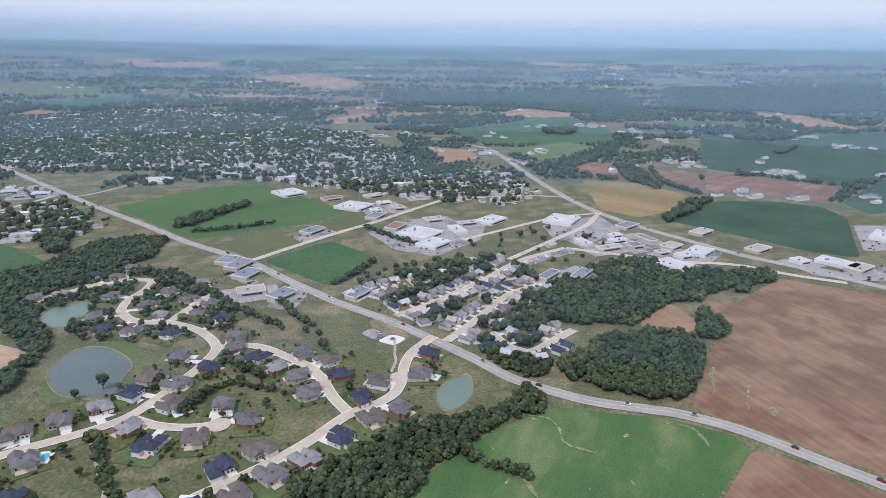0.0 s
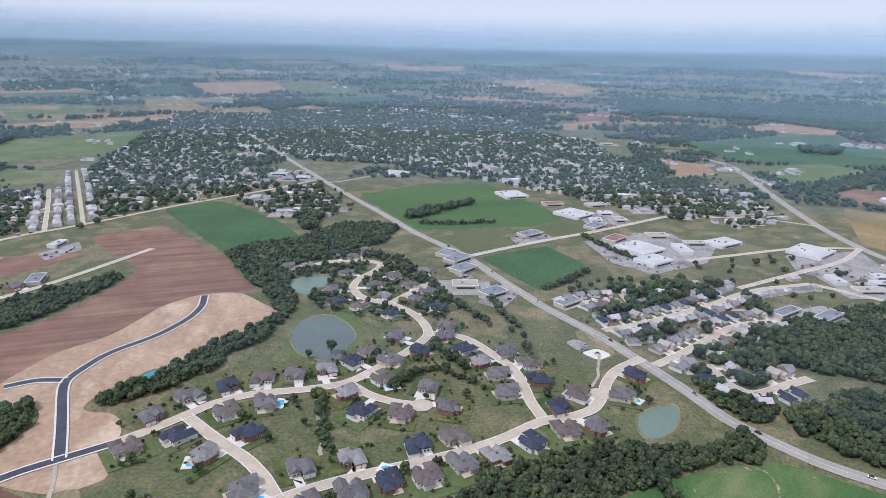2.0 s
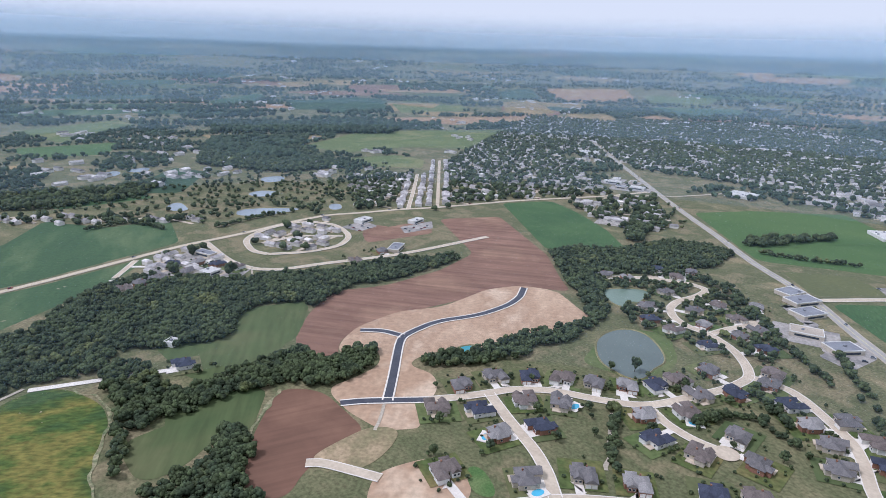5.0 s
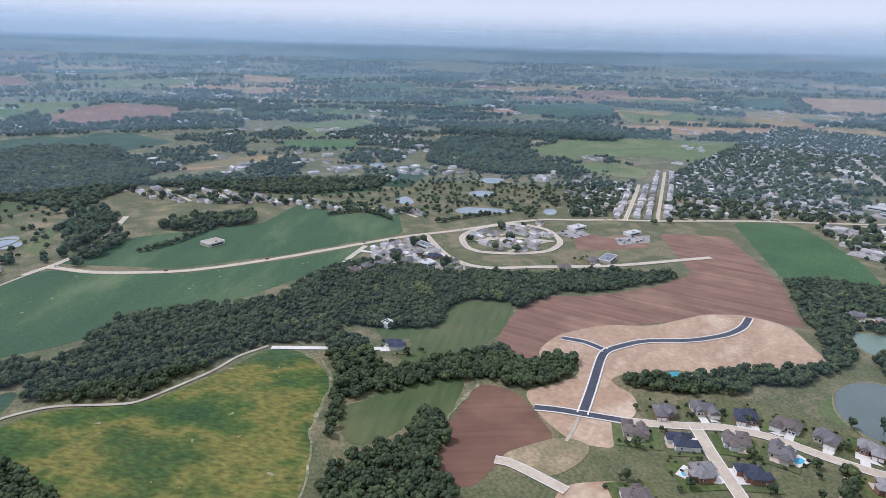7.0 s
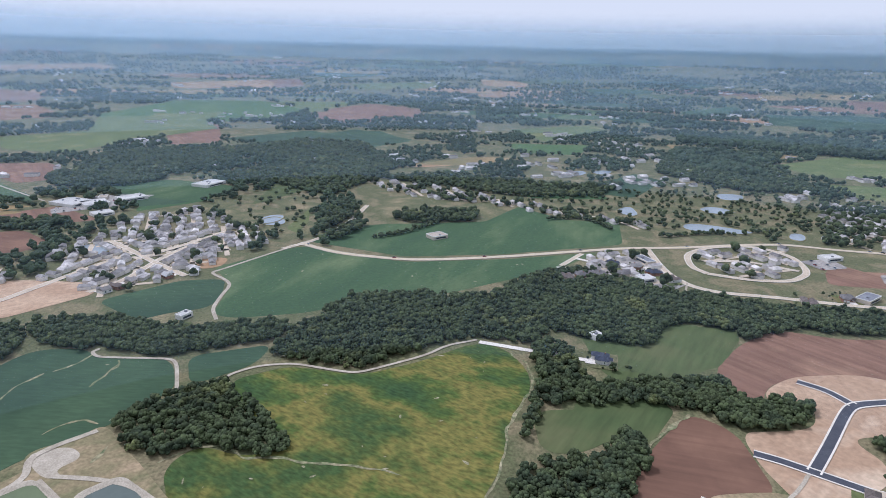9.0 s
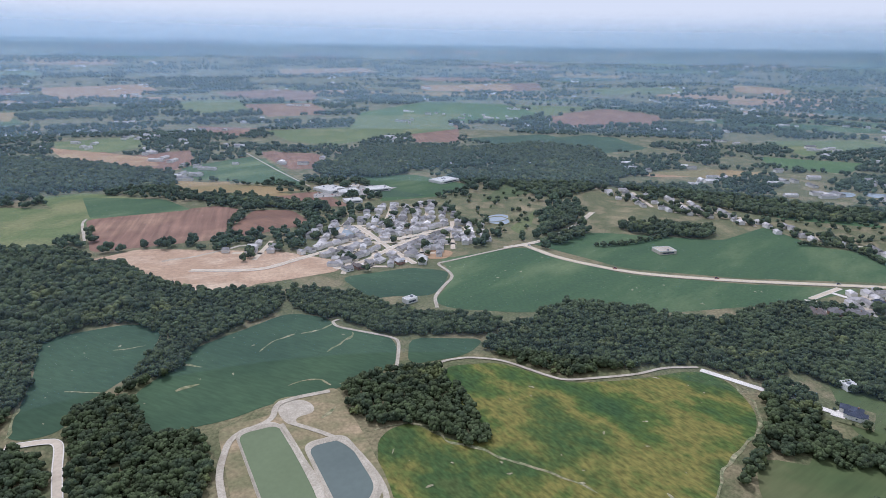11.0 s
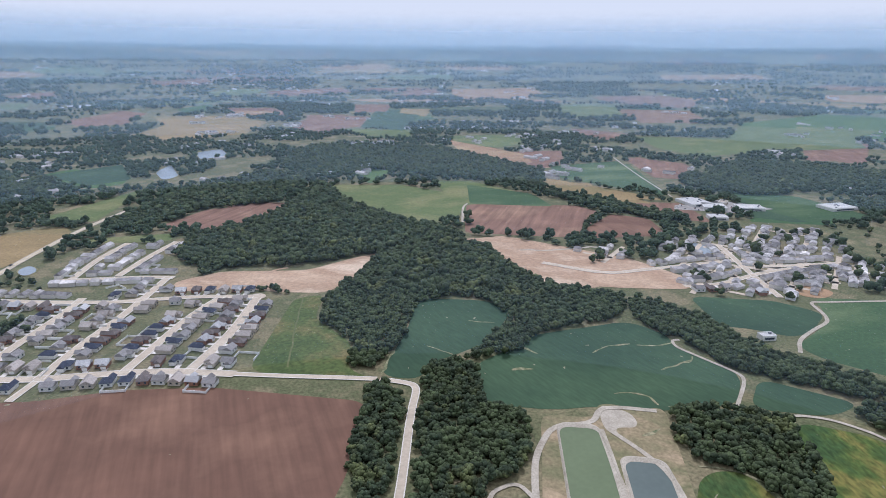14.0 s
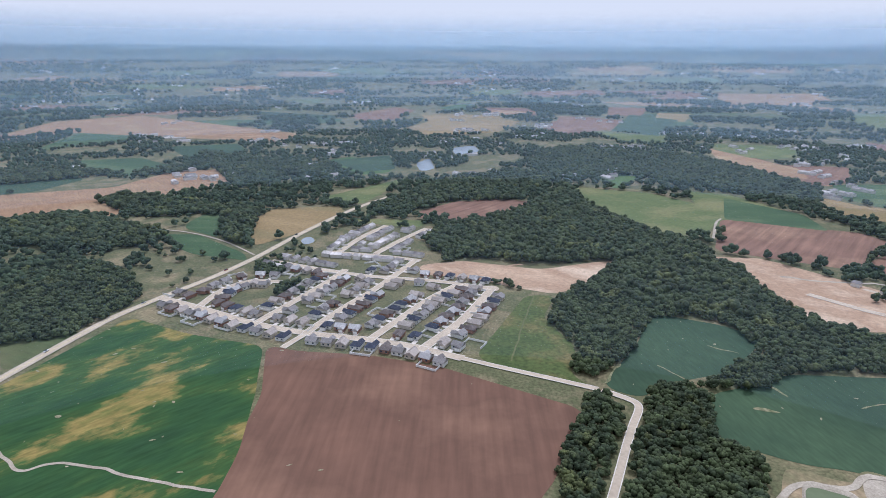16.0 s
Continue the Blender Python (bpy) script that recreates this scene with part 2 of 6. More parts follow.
def road(name, width, mat, pts):
    p = rounded(pts, 3, closed=False)
    width *= 0.66 if name == "lane" else 0.95 if name == "home_street" else 0.76
    z = 0.5 + 0.002 * len(ROADS)
    base = ribbon("road", p, width, mat, z)
    words = ROAD_WORDS[name] if mat is not newasphalt else "fresh dark asphalt street with pale kerbs on bare earth"
    tagged(base, words, "road", kind="structure")
    if name != "lane":
        d = np.gradient(p, axis=0)
        d /= np.linalg.norm(d, axis=1)[:, None] + 1e-9
        n = np.stack([-d[:, 1], d[:, 0]], 1)
        near = np.hypot(p[:, 0], p[:, 1]).min() < 900
        if name == "highway":
            for s in (-1, 1):
                ribbon("shoulder", p + s * n * (width / 2 + 0.6), 1.2, gravel, z - 0.06, parent=base)
            if near:
                ribbon("centre_line", p, 0.5, line_paint, z + 0.02, 0.01, parent=base)
        elif near:
            for s in (-1, 1):
                ribbon("kerb", p + s * n * (width / 2 + 0.35), 0.6 if mat is concrete else 1.1, kerb_concrete, z + 0.1, 0.25, parent=base)
    ROADS.append((name, width, p))


def pond(name, tint, pts):
    p = softened(pts, 4.0 if name == "lagoon" else 14.0)
    PONDS.append(p)
    c = p.mean(0)
    z = 0.4 + gz(*c) + 0.002 * len(PONDS)
    bm = bmesh.new()
    bm.faces.new([bm.verts.new((x, y, z)) for x, y in p])
    bm.normal_update()
    for f in bm.faces:
        if f.normal.z < 0:
            f.normal_flip()
    bmesh.ops.triangulate(bm, faces=bm.faces[:])
    ob = tagged(part("pond", bm, WATER[tint], None), "calm %s pond water below a grassy bank" % {"dark": "grey-green", "teal": "teal", "bright": "turquoise", "green": "murky green", "pale": "pale grey"}[tint], "pond", kind="structure")
    out = [c + (q - c) * (1 + (6.5 if name == "lagoon" else 2.0) / max(8.0, np.linalg.norm(q - c))) for q in p]
    n = len(p)
    verts = [(x, y, z + 0.02) for x, y in p] + [((x + u) / 2, (y + v) / 2, z + 0.8) for (x, y), (u, v) in zip(p, out)] + [(x, y, z - 0.5) for x, y in out]
    faces = [(k * n + i, k * n + (i + 1) % n, (k + 1) * n + (i + 1) % n, (k + 1) * n + i) for k in range(2) for i in range(n)]
    mesh_object("bank", verts, faces, gravel if name == "lagoon" else bank_earth, parent=ob)


line_paint = material("faded_line_paint", [srgb(214, 200, 140), srgb(200, 190, 150)], 0.3)
bank_earth = material("bank_earth", [srgb(146, 138, 104), srgb(120, 118, 84)], 0.08)

# ---- ground ----
rings = [0.0, 60, 140, 260, 420, 640, 900, 1250, 1700, 2200, 2800] + [2800 + 2100 * (i / 22) for i in range(1, 23)]
SEG = 96
gv = [(0, 0, 0)] + [(r * math.cos(2 * math.pi * k / SEG), r * math.sin(2 * math.pi * k / SEG), gz(r, 0)) for r in rings[1:] for k in range(SEG)]
gf = [(0, 1 + k, 1 + (k + 1) % SEG) for k in range(SEG)]
for i in range(len(rings) - 2):
    for k in range(SEG):
        a, b = 1 + i * SEG + k, 1 + i * SEG + (k + 1) % SEG
        gf.append((a, a + SEG, b + SEG, b))
tagged(mesh_object("ground", gv, gf, grass, smooth=True), "dry grass and farmland plain rising into far hills", "ground", kind="structure")

# Patchwork of far fields on the plain and the hills behind it.
rnd = random.Random(5)
far_mats = [soydark, tan, lime, soil, soygreen, olive, straw, pasture, lime, brown, tan]
field("crop_field", grassgreen, [(-489, 878), (-449, 968), (-351, 1081), (-206, 941), (-149, 872), (-179, 807), (-231, 776), (-313, 721), (-370, 769)])
field("soy_field", soy, [(-206, 645), (-144, 724), (-93, 678), (-80, 648), (-115, 568)])
field("crop_field", olive, [(-280, 706), (-226, 757), (-179, 727), (-223, 654)])
field("crop_field", olive, [(-187, 792), (-127, 880), (-81, 833), (-142, 772)])
field("bare_field", soil, [(245, 549), (268, 536), (348, 611), (379, 592), (442, 559), (258, 278), (231, 304), (183, 341), (159, 357), (175, 381), (216, 452), (244, 479)])
field("bare_field", tan, [(162, 485), (211, 538), (219, 496), (203, 470)])
field("bare_field", soil, [(184, 316), (210, 295), (247, 263), (231, 242), (122, 239)])
field("soy_field", soybright, [(73, 355), (114, 349), (145, 344), (185, 318), (138, 262), (119, 239), (-39, 236), (-25, 267), (11, 309), (40, 336)])
field("crop_field", straw, [(249, 1140), (346, 1109), (399, 1018), (342, 908), (272, 857), (228, 909)])
field("bare_field", brown, [(264, 1331), (384, 1325), (342, 1125), (259, 1186)])
field("bare_field", brown, [(400, 1258), (499, 1214), (447, 1080), (356, 1110)])
field("bare_field", brown, [(504, 1214), (605, 1180), (707, 1082), (603, 967), (448, 1057)])
field("soy_field", soydark, [(299, 852), (433, 973), (531, 971), (578, 943), (579, 873), (477, 682), (436, 703), (353, 799)])
field("soy_field", soydark, [(742, 1845), (986, 1803), (1375, 1976), (1006, 1300), (712, 1106), (524, 1279)])
field("soy_field", soydark, [(629, 968), (851, 1196), (912, 1172), (740, 937), (627, 895)])
field("soy_field", soy, [(-8, 1883), (442, 2403), (498, 1934), (445, 1660), (239, 1589), (108, 1578)])
field("crop_field", lime, [(132, 1511), (310, 1659), (377, 1560), (208, 1327)])
field("bare_field", tan, [(-1160, 3672), (-809, 3872), (-470, 3624), (-724, 3450)])
field("bare_field", tan, [(289, 4483), (977, 4226), (743, 4150)])
field("bare_field", tan, [(1237, 2694), (1413, 2531), (1353, 2019), (1208, 2118)])
field("bare_field", tan, [(117, 2386), (389, 2816), (694, 2631), (434, 2358)])
field("bare_field", tan, [(-63, 1543), (49, 1504), (70, 1377), (-5, 1297)])
field("bare_field", brown, [(-666, 517), (-632, 600), (-466, 523), (-399, 475), (-371, 455), (-407, 427), (-414, 376), (-418, 295), (-418, 258), (-404, 218), (-385, 203), (-362, 194), (-387, 175), (-422, 187), (-465, 218), (-500, 260), (-486, 314), (-493, 386), (-517, 454)])
field("building_site", sand, [(-386, 205), (-398, 213), (-418, 242), (-425, 285), (-412, 325), (-421, 388), (-411, 426), (-382, 445), (-331, 428), (-315, 420), (-310, 402), (-319, 367), (-327, 327), (-327, 302), (-334, 284), (-342, 269), (-343, 248), (-337, 236), (-313, 245), (-290, 228), (-291, 218), (-266, 198), (-267, 191), (-278, 175), (-292, 172), (-312, 169), (-340, 171), (-343, 191), (-349, 218), (-367, 231), (-379, 228), (-378, 208)])
field("building_site", sand, [(-246, 159), (-239, 188), (-220, 200), (-196, 177), (-218, 130), (-241, 146)])
field("bare_field", redbrown, [(-361, 146), (-339, 168), (-283, 168), (-280, 148), (-272, 121), (-253, 102), (-273, 86), (-307, 104), (-322, 115)])
field("soy_field", soy, [(-692, 663), (-662, 743), (-583, 719), (-496, 675), (-431, 627), (-482, 540)])
field("pasture", pasture, [(-451, 117), (-507, 183), (-486, 229), (-423, 190), (-419, 172), (-434, 131), (-471, 91)])
field("pasture", pasture, [(-384, 78), (-377, 109), (-367, 141), (-323, 113), (-325, 100), (-328, 61)])
field("crop_field", lime, [(-1392, 650), (-1607, 956), (-1445, 1381), (-1113, 1062), (-1274, 885), (-1263, 707)])
field("crop_field", lime, [(-1191, 666), (-1177, 788), (-1090, 803), (-1012, 738), (-1075, 655)])
field("bare_field", brown, [(-704, 406), (-668, 438), (-614, 421), (-630, 382)])
field("soy_field", soydark, [(-2738, 1214), (-2555, 1617), (-2180, 1400), (-2325, 1065)])
field("bare_field", tan, [(-1818, 1270), (-1751, 1797), (-1617, 1441)])
field("bare_field", brown, [(-2236, 2102), (-1859, 2122), (-1738, 1949), (-2013, 1892)])
field("soy_field", yellowsoy, [(-373, -167), (-397, -127), (-387, -77), (-413, -36), (-448, 4), (-442, 29), (-407, 45), (-375, 45), (-340, 28), (-295, 24), (-266, 12), (-232, 2), (-234, -138), (-277, -166), (-300, -153), (-290, -127), (-298, -105), (-311, -104), (-339, -142)])
field("soy_field", soygreen, [(-597, -271), (-684, -200), (-640, -72), (-666, 40), (-702, 151), (-623, 81), (-597, 37), (-552, -20), (-536, -93), (-494, -139), (-475, -203), (-481, -221), (-554, -234)])
field("soy_field", soygreen, [(-704, -199), (-790, -133), (-804, -74), (-827, 17), (-924, 71), (-849, 130), (-853, 205), (-739, 187), (-685, 41), (-658, -74)])
field("soy_field", soydark, [(-498, -335), (-557, -287), (-567, -245), (-524, -232), (-495, -229), (-480, -261), (-461, -279)])
field("soy_field", soydark, [(-966, -597), (-914, -494), (-1019, -456), (-958, -421), (-866, -430), (-836, -492)])
field("bare_field", brown, [(-668, 393), (-667, 491), (-612, 468), (-619, 371)])
field("soy_field", soydark, [(-260, -456), (-275, -467), (-325, -433), (-335, -402), (-302, -377), (-277, -358), (-242, -354), (-217, -354), (-198, -334), (-177, -356), (-232, -415)])
field("soy_field", soydark, [(-241, -333), (-278, -339), (-310, -348), (-355, -340), (-401, -327), (-409, -289), (-395, -270), (-400, -231), (-392, -213), (-358, -196), (-311, -217), (-277, -244), (-254, -254), (-216, -288)])
field("soy_field", soydark, [(-404, -208), (-431, -152), (-400, -154), (-364, -190)])
field("pasture", pasture, [(-353, 43), (-359, 85), (-375, 136), (-364, 134), (-326, 109), (-328, 93), (-308, 65), (-310, 45)])
field("pasture", pasture, [(-477, 93), (-455, 141), (-502, 179), (-496, 233), (-436, 199), (-408, 163), (-395, 108), (-416, 96)])
field("bare_field", redbrown, [(60, -460), (38, -448), (-14, -433), (-70, -402), (-152, -330), (-112, -270), (-97, -254), (-78, -223), (84, -251), (72, -283), (66, -322), (56, -384)])
field("soy_field", stripesoy, [(180, -536), (127, -494), (79, -469), (62, -458), (60, -392), (62, -321), (69, -288), (84, -251), (193, -270), (248, -395), (236, -427)])
field("meadow", meadow, [(-98, -412), (-175, -531), (-203, -522), (-175, -479), (-180, -411), (-161, -376), (-172, -352), (-136, -378)])
field("building_site", sand, [(-85, -634), (-137, -641), (-215, -597), (-272, -611), (-310, -612), (-256, -557), (-205, -526), (-166, -555), (-132, -586), (-87, -602)])
field("building_site", sand, [(-415, -609), (-476, -593), (-477, -532), (-523, -476), (-445, -396), (-412, -413), (-401, -467), (-418, -542)])
field("bare_field", brown, [(-534, -761), (-673, -667), (-673, -611), (-546, -539), (-440, -631)])
field("bare_field", redbrown, [(-585, -562), (-678, -601), (-705, -556), (-658, -483), (-554, -530)])
field("bare_field", brown, [(-733, -668), (-827, -594), (-764, -493), (-707, -580)])
field("pasture", lime, [(-414, -1007), (-521, -937), (-567, -814), (-490, -714), (-416, -688), (-363, -777), (-368, -869)])
field("soy_field", soygreen, [(-619, -887), (-669, -768), (-639, -680), (-539, -761)])
field("soy_field", soygreen, [(-877, -951), (-1041, -889), (-855, -638), (-806, -843)])
field("bare_field", brown, [(-1108, -964), (-1154, -832), (-1058, -716), (-973, -756)])
field("bare_field", brown, [(-218, -942), (-275, -933), (-308, -897), (-239, -843), (-205, -811), (-188, -830)])
field("soy_field", soygreen, [(-1005, -723), (-985, -591), (-1034, -524), (-995, -390), (-879, -424), (-897, -494)])
field("bare_field", straw, [(-754, -834), (-803, -766), (-787, -610), (-749, -651)])
field("crop_field", lime, [(-1973, -1225), (-2111, -958), (-1760, -743), (-1494, -834), (-1578, -1016)])
field("soy_field", soydark, [(-1553, -652), (-1772, -479), (-1584, -224), (-1441, -272), (-1468, -453)])
field("bare_field", tan, [(-921, -1404), (-938, -1112), (-877, -1004), (-756, -1077)])
field("bare_field", tan, [(-666, -2582), (-814, -2445), (-752, -2315), (-609, -2376)])
field("soy_field", soydark, [(-1146, -2289), (-1223, -2067), (-922, -1656), (-840, -1792)])
field("crop_field", tan, [(581, -1081), (377, -1129), (317, -1266), (193, -1291), (109, -1370), (97, -1263), (174, -1147), (268, -1052), (313, -920), (512, -943)])
field("crop_field", straw, [(121, -833), (95, -922), (-4, -932), (-13, -887), (55, -778), (99, -736)])
field("soy_field", soygreen, [(202, -861), (167, -975), (152, -935), (149, -783), (196, -831)])
field("soy_field", soygreen, [(240, -811), (176, -801), (109, -713), (99, -680), (166, -716)])
field("pasture", lime, [(30, -985), (-133, -1137), (-104, -1062), (-39, -934)])
field("bare_field", tan, [(917, -1760), (921, -2324), (698, -2500), (95, -1854), (130, -1675), (394, -1795), (743, -1976)])
field("pasture", lime, [(-19, -853), (-121, -821), (-110, -784), (-26, -827)])
field("bare_field", brown, [(-114, -871), (-189, -933), (-307, -895), (-249, -849), (-204, -804), (-113, -838)])
field("soy_field", soydark, [(629, -1178), (545, -1190), (488, -1263), (451, -1212), (494, -1110), (581, -1081)])
field("soy_field", soydark, [(13, -1355), (-127, -1414), (-121, -1230), (-52, -1209)])
field("soy_field", soydark, [(400, -1631), (242, -1659), (198, -1525), (297, -1438)])
field("pasture", pasture, [(272, -508), (241, -514), (211, -514), (220, -470), (245, -447)])
field("bare_field", tan, [(-626, -303), (-633, -265), (-601, -263), (-588, -283)])
field("lawn", lawn, [(-758, -241), (-829, -239), (-877, -239), (-786, -220), (-734, -220)])
field("lawn", lawn, [(-289, 408), (-279, 436), (-254, 447), (-223, 410), (-212, 362), (-266, 347)])
field("parking_lot", paved, [(-104, 763), (-26, 845), (52, 810), (41, 737), (-14, 667), (-61, 690)])
field("parking_lot", paved, [(128, 808), (218, 868), (230, 790), (180, 731), (133, 741)])
field("parking_lot", paved, [(217, 667), (297, 660), (325, 696), (271, 712)])
field("parking_lot", paved, [(375, 663), (442, 628), (491, 658), (454, 603), (393, 618)])
field("parking_lot", paved, [(560, 829), (665, 834), (577, 714), (500, 711)])
field("parking_lot", paved, [(-196, 738), (-166, 785), (-140, 761), (-172, 710)])
field("building_site", dry_earth, [(-70, 485), (-62, 495), (-29, 459), (-39, 441)])
field("parking_lot", paved, [(-71, 463), (-63, 473), (-49, 462), (-57, 450)])
field("parking_lot", kerb_concrete, [(-56, 449), (-45, 462), (-32, 455), (-41, 441)])
field("parking_lot", paved, [(-164, 514), (-154, 579), (-133, 549), (-137, 508)])
field("parking_lot", paved, [(85, 589), (142, 644), (159, 608), (116, 566)])
field("parking_lot", paved, [(-807, -590), (-910, -546), (-915, -494), (-839, -513), (-783, -573)])
field("parking_lot", paved, [(-659, 130), (-693, 197), (-606, 223), (-588, 205), (-604, 156)])
field("parking_lot", paved, [(-699, 379), (-712, 421), (-679, 424), (-668, 390)])
field("parking_lot", paved, [(-659, 446), (-661, 501), (-631, 480), (-630, 434)])
field("building_site", sand, [(-277, -242), (-290, -236), (-295, -222), (-275, -223), (-267, -231)])
field("building_site", dry_earth, [(-280, 126), (-284, 152), (-285, 173), (-271, 186), (-259, 169), (-253, 151), (-254, 141), (-266, 131)])
field("lawn", soybright, [(-222, 197), (-215, 204), (-190, 193), (-202, 183)])
field("building_site", dry_earth, [(-238, -255), (-246, -253), (-268, -233), (-279, -244), (-288, -242), (-298, -227), (-317, -219), (-295, -198), (-281, -182), (-244, -138), (-223, -120), (-175, -176)])
field("building_site", gravel, [(-280, -243), (-286, -239), (-292, -225), (-282, -212), (-270, -221), (-265, -213), (-262, -222)])
field("soy_field", soygreen, [(700, -1584), (727, -2017), (583, -1954), (528, -1758), (627, -1686)], far=True)
field("soy_field", soydark, [(405, -2712), (-27, -2403), (-5, -2255), (336, -2523)], far=True)
field("bare_field", brown, [(117, -3435), (-92, -3483), (-71, -3297), (99, -3266)], far=True)
field("crop_field", lime, [(229, -3134), (15, -3165), (65, -2914)], far=True)
field("crop_field", grassgreen, [(25, -1358), (-37, -1403), (-128, -1297), (-107, -1200), (-51, -1179)], far=True)
field("bare_field", brown, [(-49, -2400), (-279, -2769), (-346, -2613), (-223, -2225), (-103, -2222)], far=True)
field("crop_field", straw, [(-339, -2481), (-622, -2322), (-607, -2112), (-486, -1951), (-188, -1885), (-333, -2150)], far=True)
field("bare_field", brown, [(-600, -2727), (-832, -2636), (-809, -2344), (-646, -2251)], far=True)
field("soy_field", soy, [(-476, -2744), (-638, -2901), (-650, -2721), (-451, -2466)], far=True)
field("crop_field", straw, [(-194, -1945), (-480, -2002), (-623, -2170), (-640, -2088), (-483, -1799), (-273, -1761)], far=True)
field("bare_field", brown, [(-993, -3261), (-1420, -3217), (-1388, -3036), (-994, -3065)], far=True)
field("bare_field", brown, [(-764, -2090), (-1028, -2113), (-953, -1935), (-803, -1796), (-660, -1705), (-651, -1879)], far=True)
field("soy_field", soygreen, [(-882, -1846), (-1174, -2319), (-1337, -2224), (-1188, -1902), (-1059, -1853)], far=True)
field("crop_field", lime, [(-780, -1742), (-953, -1662), (-853, -1496), (-757, -1544)], far=True)
field("crop_field", lime, [(-586, -948), (-644, -907), (-665, -752), (-632, -682), (-509, -731)], far=True)
field("crop_field", grassgreen, [(-492, -1110), (-612, -1187), (-565, -1069), (-477, -979)], far=True)
field("crop_field", grassgreen, [(-919, -1384), (-1135, -1381), (-1045, -1249), (-868, -1220)], far=True)
field("bare_field", brown, [(-788, -1160), (-942, -1265), (-932, -1158), (-786, -1064)], far=True)
field("bare_field", tan, [(-872, -1113), (-989, -1128), (-989, -1032), (-877, -940), (-796, -953)], far=True)
field("bare_field", tan, [(-1887, -2905), (-2314, -2690), (-2198, -2447), (-1787, -2568)], far=True)
field("crop_field", straw, [(-753, -847), (-820, -778), (-737, -693), (-721, -743)], far=True)
field("bare_field", brown, [(-1569, -2937), (-1829, -2911), (-1780, -2781), (-1525, -2797)], far=True)
field("bare_field", brown, [(-508, -3703), (-814, -3710), (-807, -3527), (-548, -3533)], far=True)
field("crop_field", lime, [(-736, -3352), (-1020, -3350), (-932, -3158), (-696, -3165)], far=True)
field("bare_field", tan, [(1634, -3557), (1367, -3772), (1304, -3661), (1594, -3462)], far=True)
field("soy_field", soydark, [(396, -1612), (255, -1562), (201, -1440), (321, -1442)], far=True)
field("soy_field", soygreen, [(551, -1439), (419, -1457), (321, -1332), (380, -1235), (450, -1269)], far=True)
field("bare_field", tan, [(654, -3500), (348, -3610), (308, -3470), (579, -3384)], far=True)
field("soy_field", soydark, [(1144, -3178), (956, -3291), (892, -3145), (1069, -3021)], far=True)
field("crop_field", lime, [(80, -4143), (-351, -4167), (-374, -4023), (45, -4004)], far=True)
field("crop_field", straw, [(-1451, -3819), (-2035, -3635), (-1984, -3473), (-1429, -3661)], far=True)
field("crop_field", lime, [(1036, -3941), (681, -4058), (631, -3930), (978, -3821)], far=True)
field("bare_field", brown, [(-1216, -2634), (-1368, -2556), (-1149, -2212), (-1061, -2309)], far=True)
field("bare_field", brown, [(-850, -2264), (-944, -2211), (-1013, -2079), (-853, -1807), (-696, -1806), (-719, -1964)], far=True)
field("soy_field", soydark, [(-853, -1807), (-1177, -2343), (-1294, -2283), (-1123, -1955)], far=True)
field("crop_field", straw, [(-1311, -2372), (-1431, -2318), (-1208, -1997), (-1155, -2115)], far=True)
field("crop_field", lime, [(-776, -1801), (-931, -1657), (-870, -1514), (-754, -1605)], far=True)
field("bare_field", tan, [(-1903, -2910), (-2194, -2612), (-2042, -2394), (-1739, -2581)], far=True)
field("crop_field", lime, [(-974, -1476), (-1165, -1401), (-1035, -1236), (-952, -1229), (-885, -1311)], far=True)
field("bare_field", brown, [(-915, -1162), (-1054, -1105), (-925, -963), (-816, -938), (-809, -1050)], far=True)
field("crop_field", straw, [(-782, -884), (-821, -683), (-825, -624), (-725, -700)], far=True)
field("soy_field", soygreen, [(-889, -951), (-1054, -926), (-884, -668), (-814, -799)], far=True)
field("bare_field", brown, [(-1081, -932), (-1138, -945), (-1096, -752), (-1021, -701), (-961, -755)], far=True)
field("bare_field", brown, [(-1410, -1449), (-1468, -1240), (-1301, -1182), (-1297, -1287)], far=True)
field("crop_field", lime, [(-2034, -2174), (-2238, -2028), (-1844, -1614), (-1661, -1646), (-1770, -1878)], far=True)
field("bare_field", soil, [(-2117, -1919), (-2325, -1694), (-1956, -1319), (-1750, -1452)], far=True)
field("bare_field", brown, [(-2353, -2285), (-2666, -2091), (-2625, -1842), (-2383, -1736), (-2285, -2070)], far=True)
field("crop_field", lime, [(-1423, -1203), (-1663, -1015), (-1516, -833), (-1271, -873), (-1290, -1013)], far=True)
field("crop_field", grassgreen, [(-2006, -1264), (-2662, -1292), (-2775, -958), (-2408, -654), (-2034, -658), (-1807, -995)], far=True)
field("bare_field", brown, [(-1702, -878), (-1864, -782), (-1531, -639), (-1426, -717)], far=True)
field("bare_field", brown, [(-2300, -624), (-2712, -314), (-2338, -184), (-2042, -350), (-1995, -470)], far=True)
field("soy_field", soydark, [(-1655, -442), (-1840, -356), (-1642, -165), (-1429, -281)], far=True)
field("bare_field", tan, [(-1251, -136), (-1402, 31), (-1320, 32), (-1231, -106)], far=True)
field("bare_field", tan, [(-3171, -1580), (-3479, -1149), (-3225, -1031), (-3023, -1471)], far=True)
field("soy_field", soy, [(-918, -505), (-966, -407), (-889, -402), (-811, -471)], far=True)
field("pasture", pasture, [(-874, -330), (-1073, -346), (-1057, -254), (-935, -299)], far=True)
field("crop_field", lime, [(-1776, -3473), (-2178, -3312), (-2108, -3159), (-1746, -3308)], far=True)
field("bare_field", tan, [(-3119, -2536), (-3519, -2119), (-3407, -1970), (-3040, -2384)], far=True)
